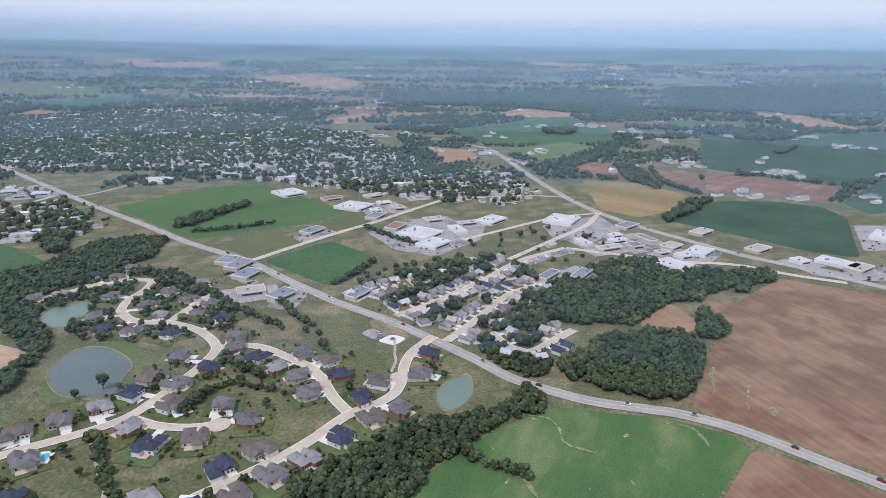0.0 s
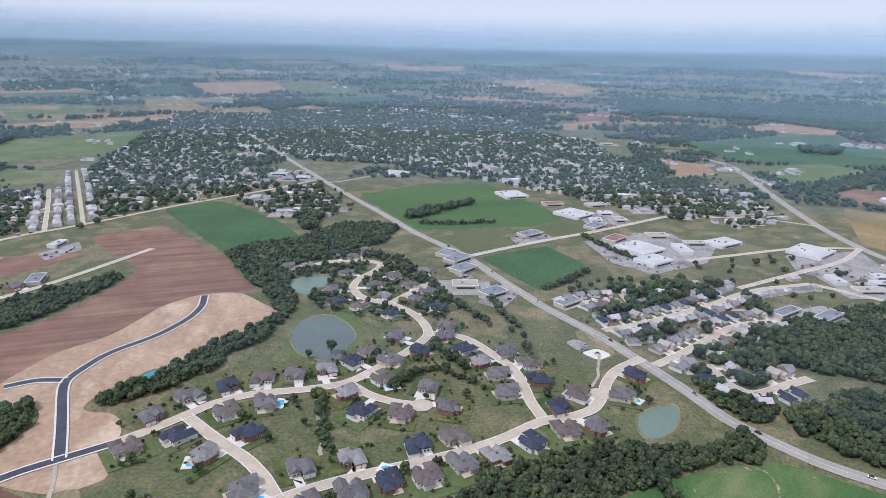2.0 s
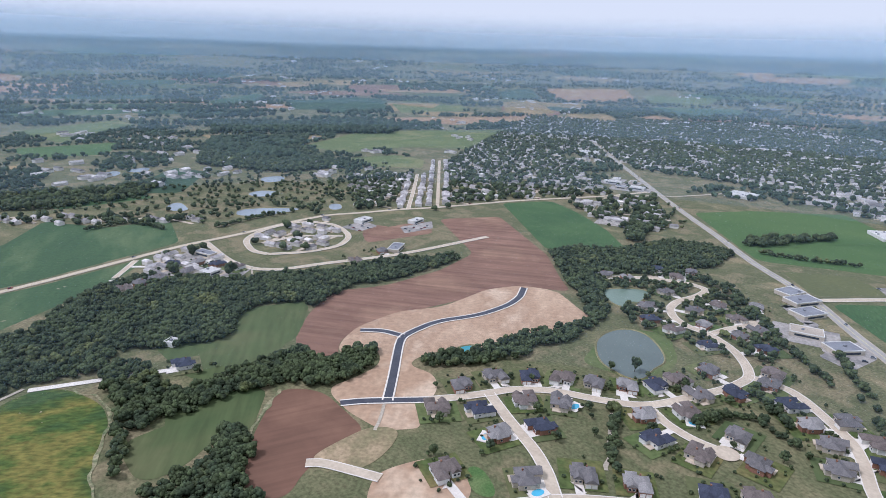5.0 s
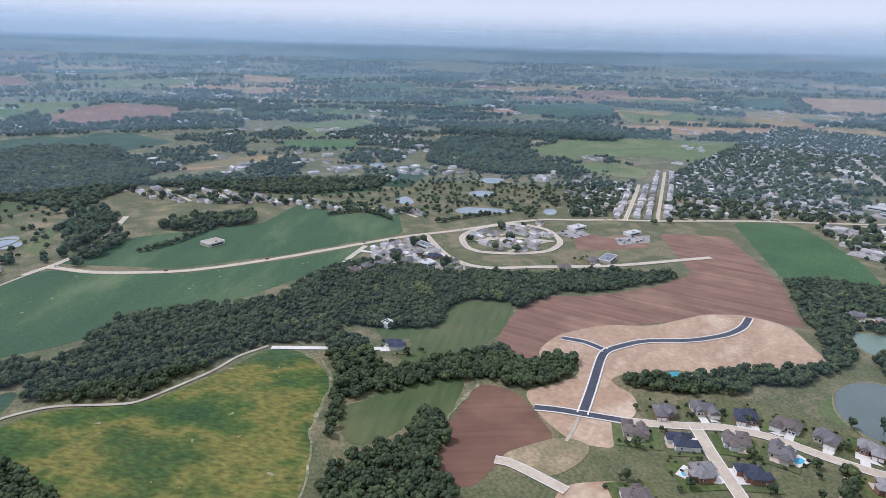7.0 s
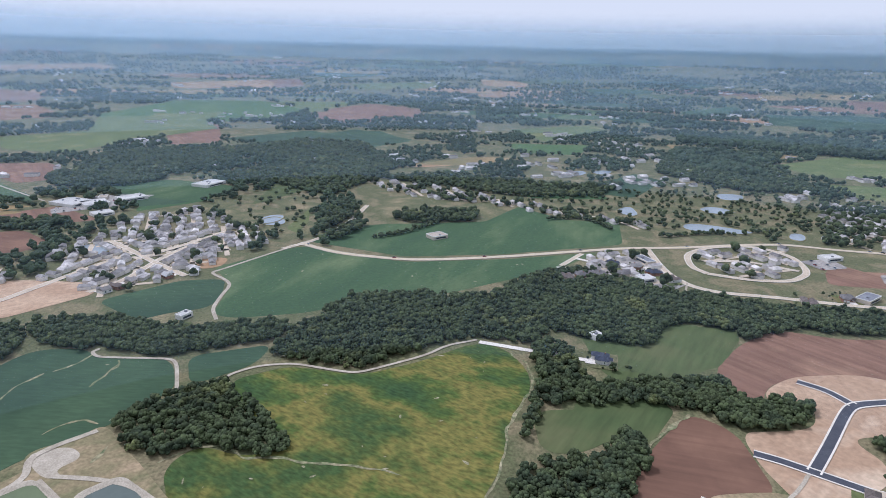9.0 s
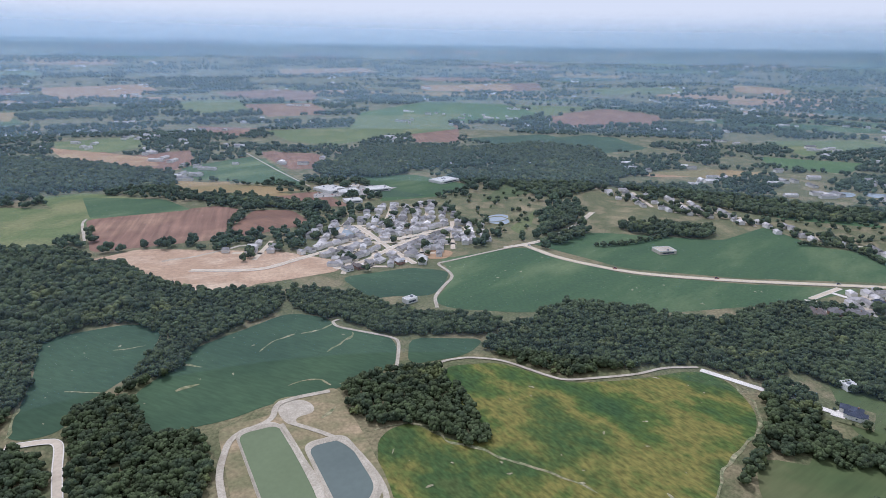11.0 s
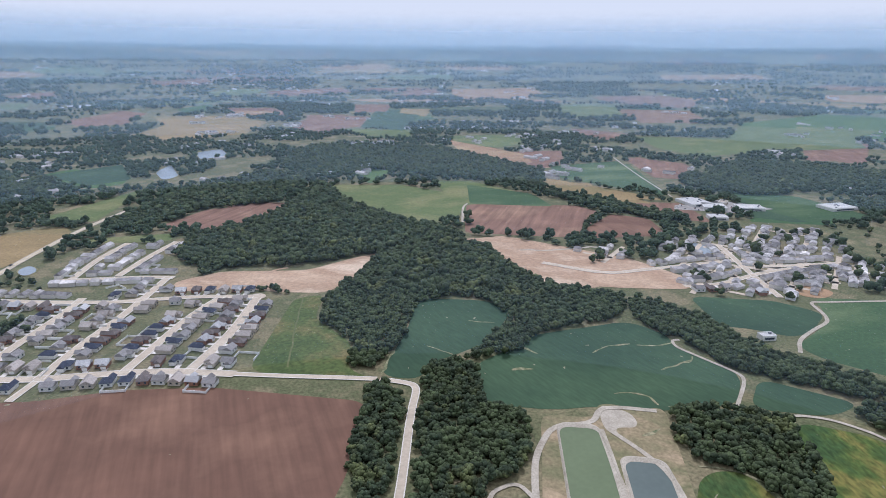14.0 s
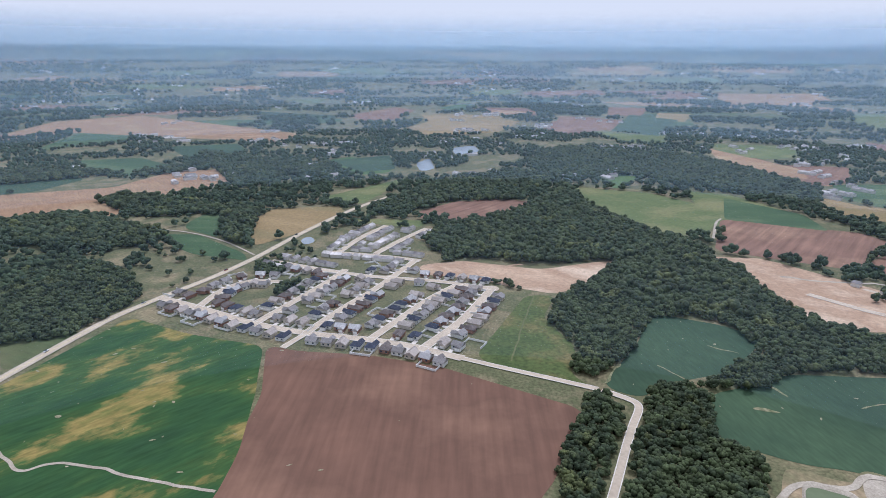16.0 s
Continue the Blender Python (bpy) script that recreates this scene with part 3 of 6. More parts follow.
field("soy_field", soydark, [(-3775, -989), (-3936, -632), (-3786, -576), (-3624, -916)], far=True)
field("crop_field", lime, [(-2441, -1280), (-2711, -1102), (-2497, -958), (-2009, -873), (-1676, -891)], far=True)
field("crop_field", lime, [(-2762, -902), (-2843, -532), (-2434, -600), (-2320, -611)], far=True)
field("bare_field", brown, [(-2434, -600), (-2804, -478), (-2570, -220), (-2210, -210), (-2181, -448)], far=True)
field("soy_field", soydark, [(-1706, -455), (-1817, -284), (-1612, -170), (-1465, -269)], far=True)
field("crop_field", straw, [(-1264, -135), (-1390, 1), (-1393, 102), (-1279, 0)], far=True)
field("soy_field", soy, [(-1051, 77), (-1075, 191), (-995, 225), (-984, 91)], far=True)
field("soy_field", soygreen, [(-1050, 217), (-1230, 311), (-1168, 353), (-1026, 272)], far=True)
field("crop_field", lime, [(-1950, 107), (-2148, 393), (-1979, 418), (-1688, 185)], far=True)
field("crop_field", grassgreen, [(-1626, 74), (-1638, 302), (-1457, 242), (-1479, 108)], far=True)
field("crop_field", straw, [(-1708, 509), (-1555, 789), (-1474, 735), (-1594, 507)], far=True)
field("soy_field", soydark, [(-2682, 1232), (-2652, 1619), (-2267, 1485), (-2132, 1136)], far=True)
field("bare_field", brown, [(-3417, 1256), (-3183, 1577), (-3087, 1440)], far=True)
field("bare_field", tan, [(-3061, 1733), (-2989, 1997), (-2782, 1837), (-2872, 1659)], far=True)
field("crop_field", straw, [(-1884, 1123), (-1777, 1637), (-1607, 1486), (-1691, 1263)], far=True)
field("crop_field", lime, [(-2473, 1616), (-2277, 1879), (-2045, 1739), (-2068, 1402)], far=True)
field("bare_field", brown, [(-1628, -816), (-1656, -699), (-1477, -615), (-1473, -719)], far=True)
field("bare_field", brown, [(-3401, -1233), (-3572, -1008), (-3335, -919), (-3183, -1109)], far=True)
field("bare_field", tan, [(-3800, 8), (-3734, 303), (-3551, 257), (-3570, 38)], far=True)
field("crop_field", lime, [(-3487, -703), (-3676, -246), (-3465, -203), (-3310, -614)], far=True)
field("soy_field", soydark, [(-3560, 578), (-3506, 957), (-3331, 880), (-3340, 604)], far=True)
field("soy_field", soydark, [(-2675, 1226), (-2718, 1600), (-2575, 1661), (-2232, 1412), (-2349, 1140)], far=True)
field("bare_field", tan, [(-1949, 1164), (-1736, 1784), (-1578, 1622), (-1640, 1311)], far=True)
field("crop_field", straw, [(-2286, 2148), (-2231, 2332), (-1811, 2017), (-1817, 1739)], far=True)
field("bare_field", brown, [(-3097, 1730), (-3013, 2022), (-2790, 1869), (-2858, 1654)], far=True)
field("crop_field", straw, [(-3344, 1232), (-3265, 1599), (-3076, 1474), (-3158, 1263)], far=True)
field("soy_field", soygreen, [(-2745, 815), (-2999, 1196), (-2813, 1167), (-2607, 929)], far=True)
field("crop_field", straw, [(-2486, 1603), (-2363, 1826), (-2136, 1591), (-2146, 1407)], far=True)
field("soy_field", soydark, [(-2584, 2385), (-2538, 2605), (-2241, 2384), (-2330, 2189)], far=True)
field("bare_field", tan, [(-2498, 2657), (-2198, 3008), (-1938, 2758), (-2104, 2406)], far=True)
field("crop_field", straw, [(-1792, 2051), (-1702, 2214), (-1421, 1958), (-1534, 1856)], far=True)
field("bare_field", tan, [(-1093, 3586), (-691, 3813), (-480, 3593), (-594, 3355)], far=True)
field("soy_field", soydark, [(-1135, 240), (-1243, 317), (-1170, 356), (-1012, 266), (-1033, 215)], far=True)
field("bare_field", brown, [(-458, 2667), (-335, 2886), (-257, 2296), (-338, 2185)], far=True)
field("crop_field", lime, [(-2024, 2932), (-1684, 3138), (-1631, 2816), (-1843, 2724)], far=True)
field("bare_field", tan, [(-1913, 3832), (-1430, 4079), (-1398, 3910), (-1805, 3701)], far=True)
field("bare_field", tan, [(-1506, 2086), (-1591, 2394), (-1391, 2311), (-1272, 2076), (-1371, 1893)], far=True)
field("soy_field", soygreen, [(-1778, 2614), (-1475, 2910), (-1347, 2801), (-1450, 2490), (-1644, 2478)], far=True)
field("bare_field", tan, [(-459, 2113), (-320, 2448), (-272, 2231), (-359, 2035)], far=True)
field("crop_field", grassgreen, [(779, 2252), (948, 2271), (910, 2085), (714, 1955)], far=True)
field("bare_field", tan, [(-2082, 3836), (-1835, 4043), (-1756, 3938), (-1974, 3753)], far=True)
field("crop_field", lime, [(-1390, 4204), (-983, 4372), (-919, 4246), (-1285, 4098)], far=True)
field("building_site", sand, [(-421, -611), (-476, -586), (-513, -508), (-540, -442), (-542, -370), (-517, -346), (-465, -381), (-422, -419), (-418, -473), (-420, -549)])
TRACED = [p for _, p in FIELDS] + FAR_FIELDS
r = 2100.0
while r < 4850:
    depth = 110 + 0.05 * r
    if r > FLAT:
        depth *= 0.62
    step = (150 + 0.07 * r) / r
    a = -0.75
    while a < 3.75:
        w = step * rnd.uniform(0.8, 2.2)
        rr = r + rnd.uniform(0, depth * 0.4)
        pts = [((rr + dr) * -math.sin(b), (rr + dr) * math.cos(b)) for b, dr in ((a, rnd.uniform(0, 25)), (a + w, rnd.uniform(0, 25)), (a + w, depth + rnd.uniform(-25, 15)), (a, depth + rnd.uniform(-25, 15)))]
        c = np.mean(pts, 0)
        if rnd.random() < 0.55 and not any(inside(t, [c])[0] for t in TRACED) and math.hypot(*c) < 4850:
            p = wobbled(rounded(pts, 1), 6, 90)
            z = 0.03
            bm = bmesh.new()
            f = bm.faces.new([bm.verts.new((x, y, gz(x, y) + z)) for x, y in p])
            bm.normal_update()
            if f.normal.z < 0:
                f.normal_flip()
            bmesh.ops.triangulate(bm, faces=bm.faces[:])
            tagged(part("far_field", bm, rnd.choice(far_mats), None), "distant farm field between dark tree belts", "ground", kind="structure")
        a += w + rnd.uniform(0.0, 0.25) * step
    r += depth + 10

# ---- roads and water ----
road("highway", 11, asphalt, [(-1092, 1385), (-819, 1143), (-700, 1039), (-588, 940), (-476, 845), (-398, 782), (-315, 709), (-253, 667), (-218, 642), (-168, 590), (-132, 557), (-99, 525), (-49, 489), (-10, 452), (26, 416), (45, 393), (67, 378), (98, 362), (134, 354), (151, 350), (180, 335), (204, 314), (225, 294), (239, 282), (251, 268)])
road("street", 9, concrete, [(-218, 642), (-183, 698), (-140, 761), (-102, 811), (-60, 876), (-3, 965), (61, 977)])
road("highway", 14, asphalt, [(-82, 1647), (37, 1603), (105, 1518), (130, 1343), (163, 1124), (190, 984), (221, 881), (263, 800), (307, 737), (346, 682), (390, 645), (419, 610), (459, 569)])
road("street", 8, concrete, [(141, 706), (202, 682), (259, 658), (321, 655), (365, 620), (411, 598)])
road("street", 7, concrete, [(19, 736), (81, 791), (151, 854), (221, 881)])
road("street", 7, concrete, [(69, 660), (133, 741), (190, 811), (221, 881)])
road("street", 7, concrete, [(52, 976), (118, 1001), (190, 984)])
road("street", 7, concrete, [(-592, 939), (-573, 961), (-548, 1039), (-521, 1134)])
road("street", 8, concrete, [(-631, 836), (-619, 892), (-592, 939)])
road("home_street", 7, concrete, [(-45, 499), (-16, 526), (34, 587), (82, 661), (141, 706)])
road("home_street", 7, concrete, [(-87, 530), (-69, 559), (-40, 576)])
road("home_street", 7, concrete, [(0, 450), (24, 489), (59, 557), (103, 589)])
road("home_street", 7, concrete, [(37, 467), (49, 442), (66, 431), (90, 458), (107, 475)])
road("street", 9, concrete, [(-289, 220), (-279, 241), (-272, 260), (-267, 276), (-250, 298), (-222, 315), (-198, 335), (-187, 373), (-179, 403), (-177, 431), (-188, 448), (-207, 466), (-236, 479), (-256, 477), (-275, 485), (-290, 502), (-295, 525), (-291, 551), (-294, 578), (-315, 580), (-348, 561), (-376, 525)])
road("street", 8, concrete, [(-236, 479), (-232, 505), (-224, 533)])
road("street", 9, concrete, [(-178, 433), (-166, 437), (-152, 438), (-138, 432), (-117, 417), (-99, 404), (-87, 386), (-75, 362), (-63, 346)])
road("street", 9, concrete, [(-192, 178), (-181, 199), (-169, 222), (-150, 243), (-127, 265), (-104, 286), (-81, 312), (-62, 344), (-45, 355), (-34, 369), (-31, 387), (-31, 410), (-27, 431), (-10, 459)])
road("street", 8, concrete, [(-195, 334), (-179, 327), (-160, 325), (-140, 329)])
road("street", 9, concrete, [(-272, 259), (-239, 247), (-208, 238), (-190, 229), (-173, 217)])
road("street", 8, newasphalt, [(-289, 220), (-304, 197), (-313, 183), (-319, 170)])
road("street", 8, newasphalt, [(-304, 197), (-329, 218), (-373, 253), (-381, 264), (-388, 301), (-377, 341), (-379, 378), (-388, 403), (-404, 424)])
road("street", 8, newasphalt, [(-380, 261), (-398, 253), (-409, 238)])
road("street", 8, concrete, [(-275, 124), (-270, 132), (-240, 151)])
road("street", 8, concrete, [(-561, 515), (-561, 473), (-560, 409), (-563, 364), (-578, 296), (-584, 245), (-602, 222), (-642, 210), (-723, 212)])
road("highway", 8, concrete, [(-693, -202), (-661, -150), (-648, -73), (-656, -24), (-674, 41), (-698, 109), (-724, 184), (-735, 258), (-758, 340), (-766, 396), (-750, 448), (-740, 510)])
road("highway", 8, concrete, [(-744, 491), (-723, 552), (-708, 625), (-696, 686), (-670, 765), (-636, 863), (-622, 950)])
road("home_street", 5, concrete, [(-738, 514), (-849, 603), (-960, 689)])
road("home_street", 6, concrete, [(-725, 559), (-856, 661), (-1068, 826)])
road("lane", 5, gravel, [(-693, -202), (-637, -235), (-595, -258), (-582, -267), (-564, -243), (-550, -233), (-520, -231), (-492, -227), (-470, -214)])
road("lane", 4, gravel, [(-358, -195), (-390, -210), (-399, -218), (-397, -252), (-396, -273), (-403, -282), (-409, -279)])
road("lane", 4, gravel, [(-369, -169), (-380, -168), (-394, -153), (-401, -128), (-393, -94), (-391, -78), (-406, -56), (-423, -32), (-442, -16), (-452, 4), (-454, 7)])
road("lane", 3, gravel, [(-611, 224), (-584, 214)])
road("street", 6, concrete, [(-648, 99), (-695, 129)])
road("lane", 6, gravel, [(-165, -170), (-190, -203), (-209, -225), (-238, -243), (-262, -231), (-278, -241), (-290, -235), (-307, -219)])
road("lane", 5, gravel, [(-265, -219), (-265, -196), (-262, -173), (-245, -146), (-233, -133), (-209, -120)])
road("lane", 6, gravel, [(-261, -224), (-242, -196), (-218, -164), (-193, -138)])
road("lane", 4, gravel, [(-149, -188), (-167, -214), (-186, -213), (-185, -194)])
road("street", 5.5, concrete, [(-89, -412), (-119, -390), (-153, -366), (-172, -352)])
road("street", 5.5, concrete, [(-174, -351), (-190, -333), (-189, -325), (-171, -302), (-136, -250), (-114, -219)])
road("highway", 8, concrete, [(253, -406), (240, -436), (221, -483), (197, -539), (165, -583), (127, -632), (91, -691), (54, -768), (5, -857), (-38, -923), (-97, -994)])
road("home_street", 8, concrete, [(167, -579), (128, -549), (74, -503), (30, -477), (-15, -459), (-50, -442), (-89, -412)])
road("home_street", 7, concrete, [(30, -477), (2, -521), (-37, -572), (-86, -653)])
road("home_street", 7, concrete, [(-22, -457), (-46, -488), (-82, -535), (-119, -570)])
road("home_street", 8, concrete, [(-62, -434), (-104, -481), (-147, -551)])
road("home_street", 7, concrete, [(74, -503), (43, -549), (12, -596), (-7, -632)])
road("home_street", 7, concrete, [(128, -549), (115, -590), (91, -615), (57, -604)])
road("home_street", 7, concrete, [(-51, -598), (-96, -582), (-147, -551)])
road("home_street", 7, concrete, [(74, -676), (24, -639), (-28, -607), (-51, -598)])
road("home_street", 7, concrete, [(16, -700), (-58, -668), (-90, -647)])
road("home_street", 7, concrete, [(-1, -695), (-30, -754), (-66, -803)])
road("home_street", 7, concrete, [(-42, -681), (-78, -733), (-117, -780)])
road("street", 6, concrete, [(30, -476), (47, -453)])
road("home_street", 6, concrete, [(-445, -486), (-477, -422), (-530, -408), (-587, -393), (-634, -376)])
road("home_street", 6, concrete, [(-517, -356), (-552, -339), (-623, -338), (-682, -324)])
road("home_street", 6, concrete, [(-570, -287), (-607, -339), (-651, -394), (-675, -427)])
road("home_street", 6, concrete, [(-614, -363), (-672, -334), (-730, -309)])
road("lane", 5, gravel, [(-466, -674), (-517, -748), (-536, -764)])
road("lane", 5, gravel, [(-1081, -967), (-950, -781), (-851, -629)])
road("street", 7, concrete, [(-670, -218), (-715, -186), (-796, -165), (-896, -159)])
road("lane", 4, gravel, [(240, -838), (185, -810), (135, -761), (95, -700)])
road("street", 8, concrete, [(-641, 255), (-625, 293), (-625, 337), (-656, 370), (-715, 380), (-753, 351), (-743, 293), (-709, 253), (-661, 244), (-641, 255)])
road("street", 6, concrete, [(-683, 267), (-692, 314), (-661, 361)])

pond("pond", "dark", [(-279, 381), (-287, 398), (-288, 417), (-281, 430), (-265, 432), (-242, 417), (-228, 401), (-228, 383), (-222, 367), (-227, 357), (-242, 357), (-259, 361)])
pond("pond", "teal", [(-357, 484), (-348, 506), (-335, 520), (-324, 523), (-314, 488), (-313, 467), (-328, 465)])
pond("pond", "teal", [(-8, 372), (3, 387), (14, 398), (19, 391), (18, 369), (9, 351), (-2, 349)])
pond("pond", "bright", [(-335, 276), (-338, 288), (-334, 299), (-325, 293), (-322, 282), (-326, 274)])
pond("lagoon", "green", [(-241, -240), (-260, -225), (-219, -166), (-193, -138), (-177, -156)])
pond("lagoon", "dark", [(-249, -195), (-266, -180), (-239, -145), (-232, -141), (-219, -140), (-212, -148)])
pond("pond", "pale", [(-650, -405), (-663, -440), (-649, -449), (-621, -432), (-618, -410)])
pond("pond", "pale", [(-788, -286), (-812, -275), (-798, -253), (-771, -248), (-764, -271)])
pond("pond", "pale", [(-922, 215), (-955, 245), (-899, 245), (-884, 233), (-897, 219)])
pond("pond", "pale", [(-1072, 416), (-1066, 465), (-1018, 441), (-1016, 405)])
pond("pond", "pale", [(-949, 344), (-971, 380), (-930, 405), (-912, 358)])
pond("pond", "pale", [(-858, 297), (-850, 336), (-816, 387), (-805, 343), (-817, 284)])
pond("pond", "pale", [(-824, 427), (-819, 445), (-783, 428), (-788, 410)])
pond("pond", "pale", [(-1222, 165), (-1260, 223), (-1209, 220), (-1174, 170)])
pond("pond", "pale", [(-1262, 241), (-1266, 283), (-1212, 260), (-1222, 234)])
pond("pond", "pale", [(-791, -289), (-818, -284), (-825, -264), (-795, -257), (-769, -273)])
pond("pond", "pale", [(-170, -1290), (-211, -1360), (-200, -1217), (-167, -1191)])
pond("pond", "pale", [(-290, -1508), (-355, -1539), (-343, -1425), (-275, -1391)])
pond("pond", "pale", [(47, -754), (34, -770), (26, -743), (39, -726)])
pond("pond", "pale", [(-1485, 2983), (-1431, 3166), (-1319, 3101), (-1336, 2949)])


def strip(mat, width, pts):
    """A bare or pale strip across a field: a wash, a track or a margin."""
    mat = wash if mat in (tan, straw) else mat
    width *= 0.7
    p = wobbled(rounded(pts, 4, closed=False), width * 0.8, 12.0)
    STRIPS.append(p)
    tagged(ribbon("bare_strip", p, width, mat, 0.32 + 0.001 * len(STRIPS), 0.004, ragged=mat is wash), "narrow bare strip of pale earth across a field", "ground", kind="structure")


STRIPS = []
pale_spot = material("pale_soil_spot", [srgb(184, 174, 150), srgb(130, 128, 98), srgb(160, 150, 124)], 0.2, fine=1.0, fine_amount=0.3)
strip(tan, 4, [(-263, 11), (-295, 22), (-339, 28), (-375, 44), (-397, 48), (-416, 44), (-440, 29)])
strip(tan, 4, [(-374, -165), (-363, -164), (-350, -161)])
strip(tan, 5, [(-282, -169), (-297, -155), (-300, -137), (-288, -124), (-294, -104), (-288, -90), (-288, -54), (-281, -34)])
strip(tan, 4, [(-278, -205), (-292, -204)])
strip(tan, 6, [(-261, -313), (-266, -310), (-275, -304)])
strip(tan, 4, [(-278, -339), (-295, -335), (-295, -322)])
strip(tan, 4, [(-332, -300), (-346, -303), (-360, -299), (-369, -295)])
strip(tan, 4, [(-372, -291), (-389, -280), (-401, -280)])
strip(tan, 4, [(-355, -255), (-374, -252), (-385, -251), (-393, -255)])
strip(tan, 4, [(-300, -249), (-313, -244), (-318, -233), (-314, -223)])
strip(tan, 3, [(-229, -379), (-235, -366), (-239, -351)])
strip(tan, 3, [(-285, -401), (-291, -394), (-302, -385)])
strip(tan, 4, [(-179, -358), (-203, -386), (-231, -417), (-258, -453)])
strip(tan, 5, [(215, 391), (198, 356)])
strip(tan, 6, [(217, 362), (212, 350)])
strip(tan, 5, [(199, 414), (183, 373)])
strip(tan, 4, [(142, 340), (155, 333), (157, 315)])
strip(tan, 3, [(50, 346), (69, 342), (71, 313), (89, 306)])
strip(tan, 5, [(10, 308), (26, 294), (45, 282), (49, 260)])
strip(tan, 5, [(-309, 102), (-337, 123), (-358, 146)])
strip(grassgreen, 8, [(-359, 762), (-310, 831), (-277, 911), (-209, 953)])
strip(gravel, 3, [(-41, 454), (-38, 415), (-39, 398)])
strip(gravel, 3, [(-304, 195), (-279, 173)])
strip(gravel, 4, [(-208, 309), (-171, 258)])
strip(olive, 2, [(-124, -402), (-160, -481), (-182, -525)])
strip(gravel, 3, [(198, -345), (179, -321), (165, -329), (146, -323), (111, -305), (70, -288)])
strip(gravel, 6, [(-453, -536), (-488, -513), (-543, -496)])
strip(sand, 5, [(-140, -593), (-173, -614), (-199, -617)])
strip(gravel, 4, [(-398, 55), (-455, 76)])
strip(paved, 16, [(-229, 606), (-192, 573)])
strip(paved, 14, [(-178, 546), (-146, 514)])

# Small bare spots in the near crops, too many to count.
spot_v, spot_f = [], []
g = np.random.default_rng(17)
for name, p in FIELDS:
    if name in ("soy_field", "bare_field") and np.hypot(p[:, 0], p[:, 1]).min() < 520:
        lo, hi = p.min(0), p.max(0)
        q = g.uniform(lo, hi, (int((hi - lo).prod() / (1500 if name == "soy_field" else 4000)), 2))
        for x, y in q[inside(p, q)]:
            if math.hypot(x, y) > 800:
                continue
            n, a, L = len(spot_v), g.uniform(0, 3.1), g.uniform(0.5, 2.6)
            W = L * g.uniform(0.2, 0.6)
            for k in range(7):
                c, e = math.cos(k * 0.898) * L * g.uniform(0.6, 1.3), math.sin(k * 0.898) * W * g.uniform(0.6, 1.3)
                spot_v.append((x + c * math.cos(a) - e * math.sin(a), y + c * math.sin(a) + e * math.cos(a), 0.31))
            spot_f.append(tuple(range(n, n + 7)))
tagged(mesh_object("bare_spots", spot_v, spot_f, pale_spot), "small pale bare spots scattered through crops", "ground", kind="stuff")

# ---- houses ----
ROOFS = [material("grey_shingles", [srgb(118, 114, 112), srgb(100, 98, 98)], 0.4, fine=2, fine_amount=0.2, per_object=0.15), material("navy_shingles", [srgb(70, 74, 88), srgb(60, 64, 76)], 0.4, fine=2, fine_amount=0.2, per_object=0.15),
         material("brown_shingles", [srgb(118, 108, 102), srgb(100, 92, 88)], 0.4, fine=2, fine_amount=0.2, per_object=0.15), material("pale_shingles", [srgb(146, 142, 138), srgb(128, 126, 124)], 0.4, fine=2, fine_amount=0.2, per_object=0.15)]
WALLS = [material("beige_siding", [srgb(196, 186, 170), srgb(180, 170, 154)], 0.5, fine_amount=0.1), material("brick_wall", [srgb(150, 112, 92), srgb(132, 98, 82)], 0.6, fine=6), material("white_siding", [srgb(222, 220, 214), srgb(208, 206, 200)], 0.5, fine_amount=0.08)]
white_trim = material("white_trim", [srgb(232, 230, 224), srgb(222, 220, 214)], 0.5, fine_amount=0.05)
window_glass = material("dark_window_glass", [srgb(48, 56, 66), srgb(60, 68, 78)], 0.5, rough=0.1, fine_amount=0.1)
ROOF_WORDS = ["grey", "navy-grey", "brown", "pale grey", "brown"]


def box_bm(bm, x0, y0, z0, x1, y1, z1):
    v = [bm.verts.new(c) for c in ((x0, y0, z0), (x1, y0, z0), (x1, y1, z0), (x0, y1, z0), (x0, y0, z1), (x1, y0, z1), (x1, y1, z1), (x0, y1, z1))]
    for f in ((3, 2, 1, 0), (4, 5, 6, 7), (0, 1, 5, 4), (1, 2, 6, 5), (2, 3, 7, 6), (3, 0, 4, 7)):
        bm.faces.new([v[i] for i in f])


def box(name, c, s, mat, parent, label=""):
    bm = bmesh.new()
    box_bm(bm, c[0] - s[0] / 2, c[1] - s[1] / 2, c[2] - s[2] / 2, c[0] + s[0] / 2, c[1] + s[1] / 2, c[2] + s[2] / 2)
    return part(name, bm, mat, parent, label)


